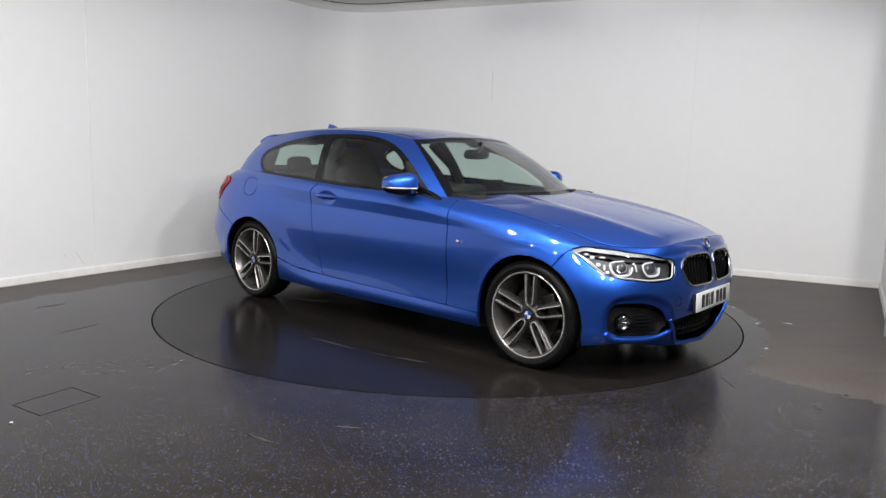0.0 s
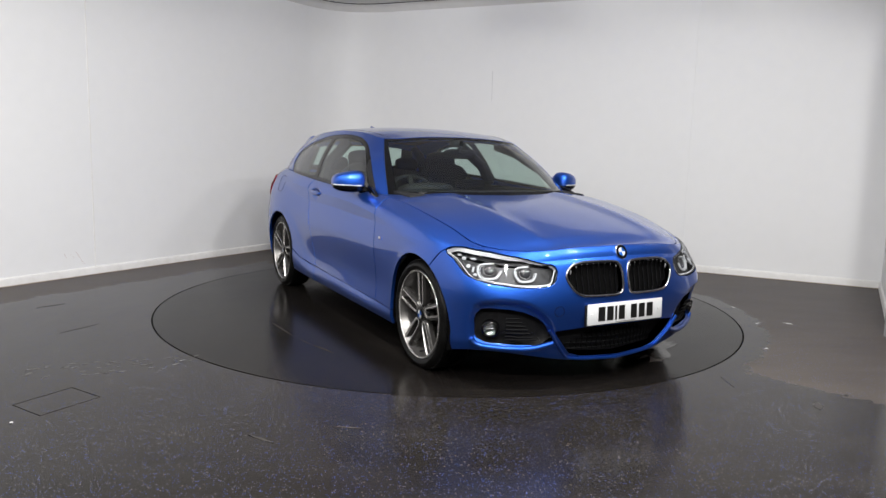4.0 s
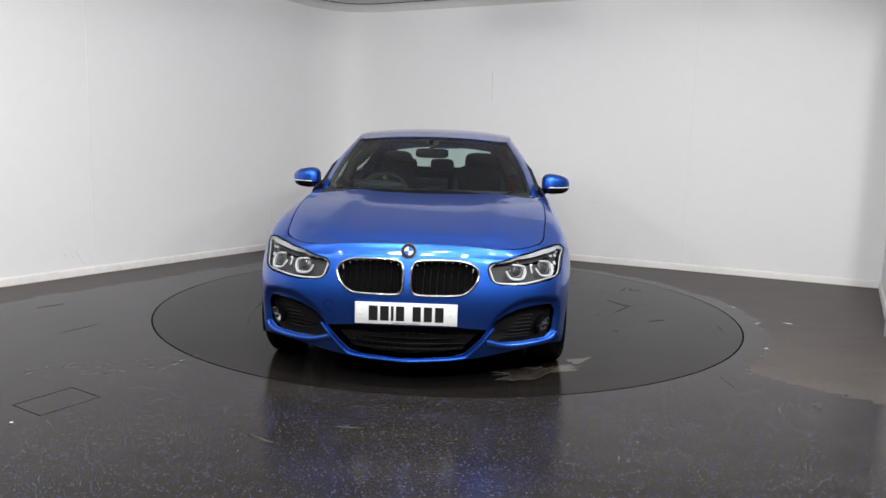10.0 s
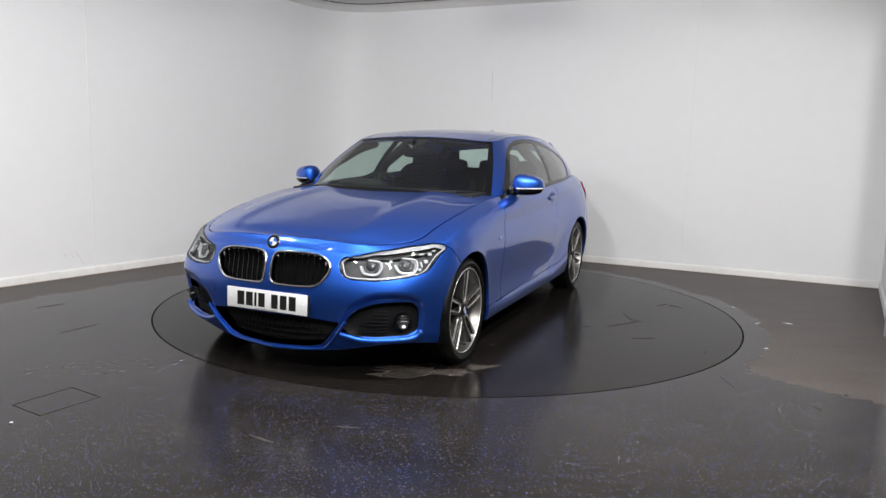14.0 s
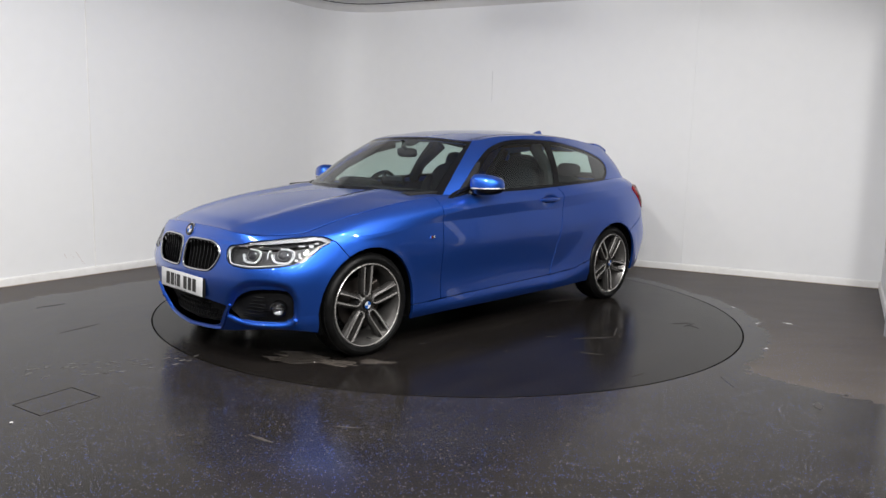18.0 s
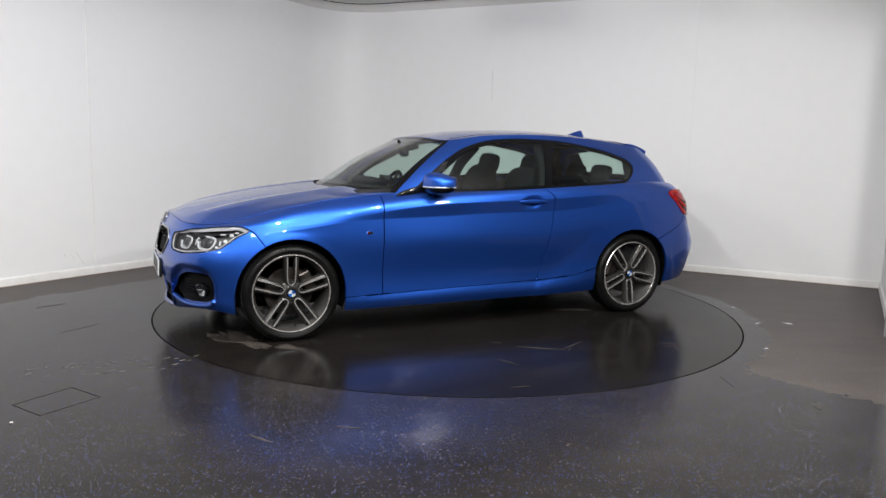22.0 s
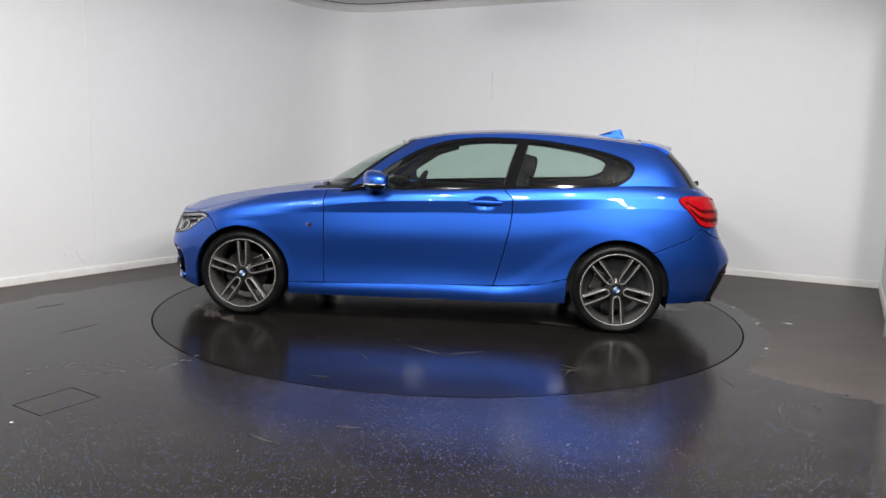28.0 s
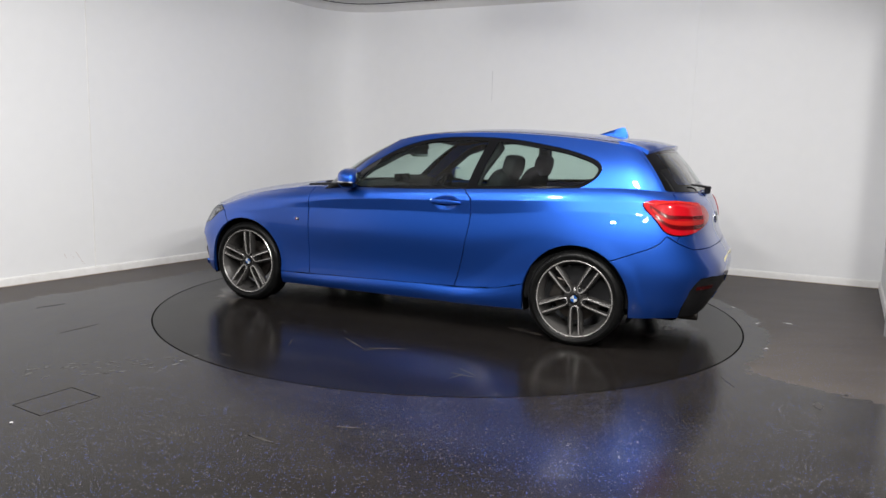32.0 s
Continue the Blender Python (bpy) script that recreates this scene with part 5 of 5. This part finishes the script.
    bm.faces.new(rows[0]), bm.faces.new(rows[-1][::-1])
    spoiler = part("roof_spoiler", bm, PAINT, car, smooth=True)
    part("brake_light", box(-1.782, -0.14, 1.250, -1.765, 0.14, 1.262, 0.002), DEEP_RED, spoiler)
    arm = part("rear_wiper", tube([(-2.03, 0.0, 1.005), (-2.045, 0.02, 1.03), (-2.00, 0.12, 1.045), (-1.965, 0.36, 1.06)], [0.016, 0.013, 0.008, 0.006], False, 8), PLASTIC, car, smooth=True)
    part("wiper_cap", blob(0.022, 0.026, 0.022, 3), PLASTIC, arm, smooth=True).matrix_basis = pose(-2.03, 0, 1.008)
    # boot lip edge
    part("boot_handle", box(-2.125, -0.26, 0.672, -2.085, 0.26, 0.700, 0.008), PLASTIC, car)


def make_mirror(side):
    m = pose(0.372, 0.918, 1.020, 0, 0, 4)
    bm = blob(0.086, 0.104, 0.084, 2.9, 36, 22)
    for v in bm.verts:
        k = (v.co.y + 0.100) / 0.200
        v.co.z = v.co.z * (1 - 0.28 * k) - 0.010 * k
        v.co.x = v.co.x * (1 - 0.15 * k) - 0.045 * k * k
    low = bm.copy()
    bmesh.ops.bisect_plane(bm, geom=bm.verts[:] + bm.edges[:] + bm.faces[:], plane_co=(0, 0, -0.026), plane_no=(0, 0.06, -1), clear_outer=True)
    bmesh.ops.bisect_plane(low, geom=low.verts[:] + low.edges[:] + low.faces[:], plane_co=(0, 0, -0.026), plane_no=(0, -0.06, 1), clear_outer=True)
    for v in low.verts:
        v.co.z = -0.026 + (v.co.z + 0.026) * 0.94
    cap = put("mirror_cap", bm, PAINT, car, m, side, "blue door mirror cap over a black base")
    put("mirror_base", low, GLOSS_BLACK, cap, m, side)
    line = []
    for a in np.linspace(-0.5, 2.2, 22):
        c, e = math.copysign(abs(math.cos(a)) ** (2 / 3.4), math.cos(a)), math.copysign(abs(math.sin(a)) ** (2 / 3.4), math.sin(a))
        k = (e + 1) / 2
        line.append((0.086 * c * 0.955 * (1 - 0.15 * k) - 0.045 * k * k, 0.104 * e * 0.955, -0.0265 + 0.003 * k))
    put("indicator_strip", tube(line, 0.0042, False, 6), LED_WHITE, cap, m, side)
    put("mirror_glass", blob(0.003, 0.078, 0.048, 4, 24, 12), MIRROR, cap, m @ pose(-0.094, -0.008, 0.0, 0, 0, 14), side)
    put("mirror_arm", tube([(0.40, 0.775, 0.945), (0.385, 0.82, 0.958), (0.36, 0.86, 0.978), (0.35, 0.90, 0.985)], [0.032, 0.026, 0.022, 0.024], False, 12), GLOSS_BLACK, cap, None, side)
    put("mirror_foot", blob(0.15, 0.017, 0.030, 2.4), GLOSS_BLACK, cap, pose(0.485, 0.797, 0.958, 0, 14, 7), side)


def make_side(side):
    m = seat_on(lower, HANDLE, -0.004)
    bm = blob(0.118, 0.0165, 0.014, 2.8, 32, 14)
    put("door_handle", bm, PAINT, car, m @ pose(0, -0.004, 0), side)
    put("handle_seam", tube([m @ Vector((0.122 * math.cos(TAU * k / 40), 0.0205 * math.sin(TAU * k / 40) - 0.004, -0.006)) for k in range(40)], 0.002, True, 5), GLOSS_BLACK, car, None, side)
    m = seat_on(lower, (0.835, 0.898, 0.692), -0.001)
    for j, (x, mat) in enumerate(((-0.022, BADGE_BLUE), (-0.013, DEEP_RED), (0.004, CHROME))):
        put("side_badge", box(x - (0.004 if j < 2 else 0.012), -0.009, -0.001, x + (0.004 if j < 2 else 0.014), 0.009, 0.003, 0.001), mat, car, m @ Matrix.Shear("XZ", 4, (0, 0)), side)
    # trim line under the side windows
    ws = [(x, float(np.interp(x, [-1.33, -1.25, -0.55, 0.2, 0.50], [1.024, 1.012, 0.980, 0.947, 0.940]))) for x in np.linspace(-1.30, 0.46, 40)]
    pts = [Vector(cabin.place(*cabin.find((x, 0.83, z)))[0]) for x, z in ws]
    put("window_trim", tube(pts, 0.0042, False, 6), GLOSS_BLACK, car, None, side)
    # seam along the roof
    xs = np.linspace(0.10, -1.55, 46)
    put("roof_seam", tube([(x, float(roof_wide(x)) - 0.055, float(roof_height(x, roof_wide(x) - 0.055)[0]) - 0.0010) for x in xs], 0.0030, False, 6), GLOSS_BLACK, car, None, side)
    # wheel arch liners
    for hx in (HUB_X, -HUB_X):
        bm = bmesh.new()
        rows = []
        for k in range(25):
            a = -0.35 + (math.pi + 0.7) * k / 24
            rows.append([bm.verts.new((hx + r * math.cos(a), y, HUB_Z + r * math.sin(a))) for r, y in ((0.353, 0.862), (0.366, 0.84), (0.369, 0.58), (0.05, 0.58))])
        for a, b in zip(rows, rows[1:]):
            for i in range(3):
                bm.faces.new((a[i], a[i + 1], b[i + 1], b[i]))
        put("arch_liner", bm, VOID, car, None, side)


def make_wheel(x, y, spin):
    side = 1 if y > 0 else -1
    base = pose(x, y, HUB_Z, 0, spin * side, 0 if side > 0 else 180)
    R = 0.315
    wheel = part("wheel", lathe([(0.250, -0.19), (0.254, -0.014), (0.253, -0.005), (0.250, -0.002), (0.2465, -0.003), (0.244, -0.008)], 84), CUT_ALLOY, car, "grey five double-spoke alloy wheel with machined faces", True)
    wheel.matrix_basis = base
    part("barrel", lathe([(0.2442, -0.007), (0.240, -0.022), (0.231, -0.040), (0.222, -0.075), (0.220, -0.19)], 84), BARREL, wheel, smooth=True)
    tread = [(0.250, -0.19), (0.258, -0.205), (0.285, -0.207), (0.304, -0.195), (R, -0.172)]
    for g in (-0.150, -0.125, -0.085, -0.060):
        tread += [(R, g - 0.004), (R - 0.006, g - 0.003), (R - 0.006, g + 0.003), (R, g + 0.004)]
    tread += [(R, -0.038), (0.3115, -0.022), (0.305, -0.010), (0.296, -0.002), (0.286, 0.003), (0.2795, 0.0042), (0.2785, 0.0032), (0.268, 0.003), (0.261, -0.001), (0.2545, -0.007), (0.252, -0.014)]
    part("tyre", lathe(tread, 84), RUBBER, wheel, smooth=True, sharp=50)
    # the shoulder blocks of the tread
    block = bmesh.new()
    for k in range(64):
        add_box(block, R - 0.004, -0.036, -0.0115, R + 0.0012, -0.024, 0.0115, m=Matrix.Rotation(TAU * k / 64, 4, "Y") @ Matrix.Rotation(0.25, 4, "X"))
    part("tread_blocks", block, RUBBER, wheel)
    # each pair of spokes is a tulip that closes round its bolt
    knots = [(0.0, 0.046, 0.000, 0.0075, -0.021), (1.0, 0.0485, 0.011, 0.008, -0.021), (2.0, 0.057, 0.0215, 0.009, -0.020), (3.0, 0.076, 0.0285, 0.0105, -0.018), (4.0, 0.12, 0.0325, 0.0120, -0.0145), (5.0, 0.18, 0.0345, 0.0135, -0.0100), (6.0, 0.236, 0.0365, 0.0155, -0.0065)]
    way = spline(knots, np.linspace(0, 6, 31))
    for k in range(5):
        turn = Matrix.Rotation(-(TAU * k / 5 + math.pi / 2), 4, "Y")
        bm = bmesh.new()
        rows = []
        line = [(r, -mid, w, yf) for r, mid, w, yf in way[::-1]] + [(r, mid, w, yf) for r, mid, w, yf in way[1:]]
        for i, (r, mid, w, yf) in enumerate(line):
            a, b = line[max(i - 1, 0)], line[min(i + 1, len(line) - 1)]
            d = Vector((b[0] - a[0], 0, b[1] - a[1])).normalized()
            inn = Vector((d.z, 0, -d.x))
            mid_pt = Vector((r, 0, mid))
            # across the arm from the gap between the pair to its outer flank
            shape = [(-1.2, -0.040), (-0.92, -0.0075), (-0.72, 0.0), (-0.25, -0.0008), (0.45, -0.0060), (0.88, -0.0145), (1.15, -0.040)]
            rows.append([bm.verts.new(mid_pt - inn * w * e + Vector((0, yf + h, 0))) for e, h in shape])
        n = 7
        for p, q in zip(rows, rows[1:]):
            for i in range(n):
                f = bm.faces.new((p[i], p[(i + 1) % n], q[(i + 1) % n], q[i]))
                f.material_index = 1 if i in (1, 2) else 0
        bm.faces.new(rows[0]), bm.faces.new(rows[-1][::-1])
        bmesh.ops.transform(bm, matrix=turn, verts=bm.verts[:])
        spoke = part("spoke", bm, ALLOY, wheel, smooth=True, sharp=18)
        spoke.data.materials.append(CUT_ALLOY)
        bolt = lathe([(0.0001, -0.030), (0.010, -0.031), (0.012, -0.038), (0.012, -0.055)], 16)
        a = TAU * k / 5 + math.pi / 2
        bmesh.ops.translate(bolt, vec=(0.066 * math.cos(a), 0, 0.066 * math.sin(a)), verts=bolt.verts[:])
        part("wheel_bolt", bolt, PLASTIC, wheel, smooth=True)
    part("hub", lathe([(0.0001, -0.024), (0.042, -0.024), (0.054, -0.034), (0.076, -0.044), (0.080, -0.054), (0.080, -0.08), (0.0001, -0.08)], 40), ALLOY, wheel, smooth=True)
    m = pose(0, -0.018, 0, -90, 0, 0)
    cap = put("hub_cap", lathe_z([(0.0001, 0.003), (0.028, 0.002), (0.032, -0.002), (0.033, -0.02)], 32), GLOSS_BLACK, wheel, m)
    for q, mat in enumerate((BADGE_BLUE, BADGE_WHITE, BADGE_BLUE, BADGE_WHITE)):
        bm = bmesh.new()
        pts = [(0, 0)] + [(0.023 * math.cos(TAU * (q + k / 6) / 4), 0.023 * math.sin(TAU * (q + k / 6) / 4)) for k in range(7)]
        bm.faces.new([bm.verts.new((px, py, 0.0045)) for px, py in pts])
        bmesh.ops.solidify(bm, geom=bm.faces[:], thickness=0.002)
        put("cap_quarter", bm, mat, wheel, m)
    a = -math.pi / 2 - 0.12
    valve = lathe([(0.0001, -0.010), (0.0045, -0.011), (0.0045, -0.05)], 10)
    bmesh.ops.translate(valve, vec=(0.214 * math.cos(a), 0, 0.214 * math.sin(a)), verts=valve.verts[:])
    part("valve", valve, PLASTIC, wheel, smooth=True)
    disc = part("brake_disc", lathe([(0.0001, -0.085), (0.075, -0.085), (0.080, -0.100), (0.158, -0.100), (0.158, -0.124), (0.0001, -0.124)], 56), STEEL, car, smooth=True)
    disc.matrix_basis = base
    cal = box(0.09, -0.150, -0.075, 0.175, -0.072, 0.075, 0.012)
    bmesh.ops.transform(cal, matrix=Matrix.Rotation(radians(-155 if x > 0 else -20), 4, "Y"), verts=cal.verts[:])
    caliper = part("brake_caliper", cal, STEEL, car)
    caliper.matrix_basis = pose(x, y, HUB_Z, 0, 0, 0 if side > 0 else 180)


def make_cabin():
    P, N, F = twin(roof_skin())
    P = [(p[0] * 0.98 - 0.01, p[1] * 0.96, p[2] - 0.035) for p in P]
    mesh_object("headliner", P, F, TRIM_DARK, car)
    bm = bmesh.new()
    # tub: floor, side trims and bulkheads
    add_box(bm, -1.75, -0.74, 0.24, 0.85, 0.74, 0.28)
    for s in (1, -1):
        add_box(bm, -1.80, s * 0.76 - 0.03, 0.26, 0.62, s * 0.76 + 0.03, 0.945, 0.015)
    add_box(bm, -1.86, -0.66, 0.30, -1.80, 0.66, 0.99)
    part("cabin_trim", bm, TRIM_DARK, car)
    for s in (1, -1):
        pts = [(0.46, 0.775, 0.955), (0.27, 0.72, 1.10), (0.07, 0.61, 1.225), (-0.10, 0.545, 1.275)]
        put("pillar_trim", tube(pts, 0.030, False, 8), TRIM_DARK, car, None, s)
        put("pillar_trim", tube([(-0.56, 0.79, 0.94), (-0.60, 0.73, 1.10), (-0.66, 0.53, 1.28)], 0.045, False, 8), TRIM_DARK, car, None, s)
        put("pillar_trim", tube([(-1.50, 0.66, 0.98), (-1.53, 0.58, 1.12), (-1.53, 0.50, 1.25)], [0.06, 0.06, 0.04], False, 8), TRIM_DARK, car, None, s)
    bm = slab([(0.90, 0.90), (0.86, 0.955), (0.60, 0.968), (0.40, 0.945), (0.33, 0.90), (0.36, 0.62), (0.86, 0.62)], -0.70, 0.70, bevel=0.015)
    dash = part("dashboard", bm, TRIM_DARK, car)
    part("instrument_hood", blob(0.12, 0.20, 0.045, 2.8), TRIM_DARK, dash, smooth=True).matrix_basis = pose(0.42, -0.36, 0.965, 0, -8, 0)
    part("display", box(0.395, -0.11, 0.965, 0.415, 0.13, 1.035, 0.005), GLOSS_BLACK, dash)
    wheel_m = pose(0.24, -0.36, 0.885, 0, 62, 0)
    ring = [wheel_m @ Vector((0.182 * math.cos(TAU * k / 40), 0.182 * math.sin(TAU * k / 40), 0)) for k in range(40)]
    steer = part("steering_wheel", tube(ring, 0.0155, True, 10), FABRIC, car, smooth=True)
    part("steering_trim", tube([wheel_m @ Vector((0.196 * math.cos(a), 0.196 * math.sin(a), 0.006)) for a in np.linspace(2.3, 4.0, 20)], 0.0035, False, 6), TRIM_DARK, steer, smooth=True)
    hub_bm = blob(0.065, 0.07, 0.03, 3)
    put("steering_hub", hub_bm, TRIM_DARK, steer, wheel_m)
    for a in (0.0, 2.2, -2.2):
        put("steering_spoke", box(0.04, -0.018, -0.01, 0.18, 0.018, 0.01, 0.006), TRIM_DARK, steer, wheel_m @ pose(0, 0, 0, 0, 0, math.degrees(a) + 180))
    mir = part("interior_mirror", blob(0.014, 0.125, 0.036, 4, 28, 12), GLOSS_BLACK, car, smooth=True)
    mir.matrix_basis = pose(0.255, 0.0, 1.215, 0, 12, -8)
    part("mirror_glass", blob(0.003, 0.112, 0.029, 4, 24, 10), MIRROR, mir, smooth=True).matrix_basis = pose(-0.014, 0, 0)
    part("mirror_stalk", tube([(0, 0, 0.02), (0.03, 0, 0.06), (0.02, 0, 0.10)], 0.016, False, 8), TRIM_DARK, mir, smooth=True)
    part("sensor_housing", blob(0.06, 0.055, 0.022, 3), TRIM_DARK, car, smooth=True).matrix_basis = pose(0.20, 0, 1.300, 0, 27, 0)
    for y in (0.365, -0.365):
        seat_bm = blob(0.26, 0.245, 0.085, 4)
        bmesh.ops.translate(seat_bm, vec=(-0.22, y, 0.50), verts=seat_bm.verts[:])
        seat = part("front_seat", seat_bm, FABRIC, car, "dark cloth sports front seat", True)
        part("backrest", blob(0.075, 0.245, 0.33, 3.6, 32, 20), FABRIC, seat, smooth=True).matrix_basis = pose(-0.575, y, 0.80, 0, -17, 0)
        for s in (1, -1):
            part("bolster", blob(0.07, 0.05, 0.24, 3), FABRIC, seat, smooth=True).matrix_basis = pose(-0.51, y + s * 0.205, 0.78, 0, -17, 0)
        part("headrest", blob(0.055, 0.132, 0.085, 3.6, 28, 14), FABRIC, seat, smooth=True).matrix_basis = pose(-0.715, y, 1.135, 0, -12, 0)
    bm = blob(0.25, 0.60, 0.09, 4)
    bmesh.ops.translate(bm, vec=(-1.05, 0, 0.50), verts=bm.verts[:])
    bench = part("rear_bench", bm, FABRIC, car, "dark cloth rear bench seat", True)
    part("bench_back", blob(0.08, 0.60, 0.27, 5, 40, 20), FABRIC, bench, smooth=True).matrix_basis = pose(-1.33, 0, 0.78, 0, -18, 0)
    for y in (0.36, 0.0, -0.36):
        part("headrest", blob(0.045, 0.115, 0.065, 3.6, 26, 12), FABRIC, bench, smooth=True).matrix_basis = pose(-1.40, y, 1.085, 0, -14, 0)
    part("parcel_shelf", box(-1.86, -0.62, 0.965, -1.44, 0.62, 0.985, 0.004), TRIM_DARK, car)


def make_top():
    bm = bmesh.new()
    rows = []
    for x, z, w in ((-1.245, 1.386, 0.020), (-1.31, 1.407, 0.019), (-1.37, 1.428, 0.013), (-1.415, 1.440, 0.009), (-1.432, 1.438, 0.007), (-1.458, 1.383, 0.020)):
        foot = float(roof_height(x, 0.0)[0]) - 0.006
        rows.append([bm.verts.new((x, -0.024 if z > 1.39 else -w, foot)), bm.verts.new((x, -w * 1.3, (foot + z) / 2)), bm.verts.new((x, -w * 0.5, z)), bm.verts.new((x, w * 0.5, z)), bm.verts.new((x, w * 1.3, (foot + z) / 2)), bm.verts.new((x, 0.024 if z > 1.39 else w, foot))])
    for a, b in zip(rows, rows[1:]):
        for i in range(6):
            bm.faces.new((a[i], a[(i + 1) % 6], b[(i + 1) % 6], b[i]))
    bm.faces.new(rows[0]), bm.faces.new(rows[-1][::-1])
    part("aerial_fin", bm, PAINT, car, "blue shark-fin aerial on the roof", True)
    # wipers at the foot of the windscreen
    for y0, y1 in ((-0.60, -0.02), (-0.02, 0.55)):
        base = Vector((0.86 - 0.12 * (y0 / 0.6) ** 2, y0 + 0.02, 0.958))
        tip = Vector((0.885 - 0.10 * (y1 / 0.6) ** 2, y1, 0.966))
        line = [base.lerp(tip, k) + Vector((0.02 * math.sin(math.pi * k), 0, 0.006 * math.sin(math.pi * k))) for k in np.linspace(0, 1, 8)]
        wiper = part("wiper", tube(line, [0.012, 0.010, 0.009, 0.008, 0.007, 0.006, 0.005, 0.004], False, 8), PLASTIC, car, smooth=True)
        part("wiper_blade", tube([q + Vector((-0.016, 0, 0.003)) for q in line[2:]], 0.006, False, 6), PLASTIC, wiper, smooth=True)
    # cowl between bonnet and windscreen
    us = np.linspace(0.0, cabin.tu[3] * 0.96, 40)
    low = spline(np.column_stack([cabin.tu, cabin.lines[0]]), us)
    for s in (1, -1):
        put("cowl", ribbon([Vector(q) + Vector((0.045, 0, -0.020)) for q in low], [Vector(q) + Vector((-0.03, 0, 0.004)) for q in low], 0.004), PLASTIC, car, None, s)
    # filler flap on the right rear quarter
    m = seat_on(lower, (-1.385, 0.862, 0.908), 0.0005)
    put("filler_flap", tube([m @ Vector((x, y, 0)) for x, y in loop_of(0.088, 0.074, 2.6, 40)], 0.0014, True, 6), GLOSS_BLACK, car, None, -1)


make_shell()
make_front()
make_rear()
for side_sign in (1, -1):
    make_mirror(side_sign)
    make_side(side_sign)
make_cabin()
make_top()
for hx, hy, spin in ((HUB_X, 0.872, 0), (HUB_X, -0.872, 2), (-HUB_X, 0.887, 184), (-HUB_X, -0.887, 12)):
    make_wheel(hx, hy, spin)
part("underbody", box(-1.95, -0.56, 0.17, 1.85, 0.56, 0.26, 0.03), VOID, car)


# ---- the turn ----
def heading(t):
    """The car's heading in degrees: a slow, nearly even turn."""
    u = (t - 16) / 16
    return -123.309 - 83.379 * u + 0.852 * u * u + 1.134 * u**3


def motions():
    rows_car, rows_deck = [], []
    for t in range(33):
        turn = pose(0, 0, 0, 0, 0, heading(t))
        rows_car.append((t, turn @ pose(0.104, -0.133, 0)))
        rows_deck.append((t, turn))
    walk(car, rows_car)
    walk(turntable, rows_deck)


motions()
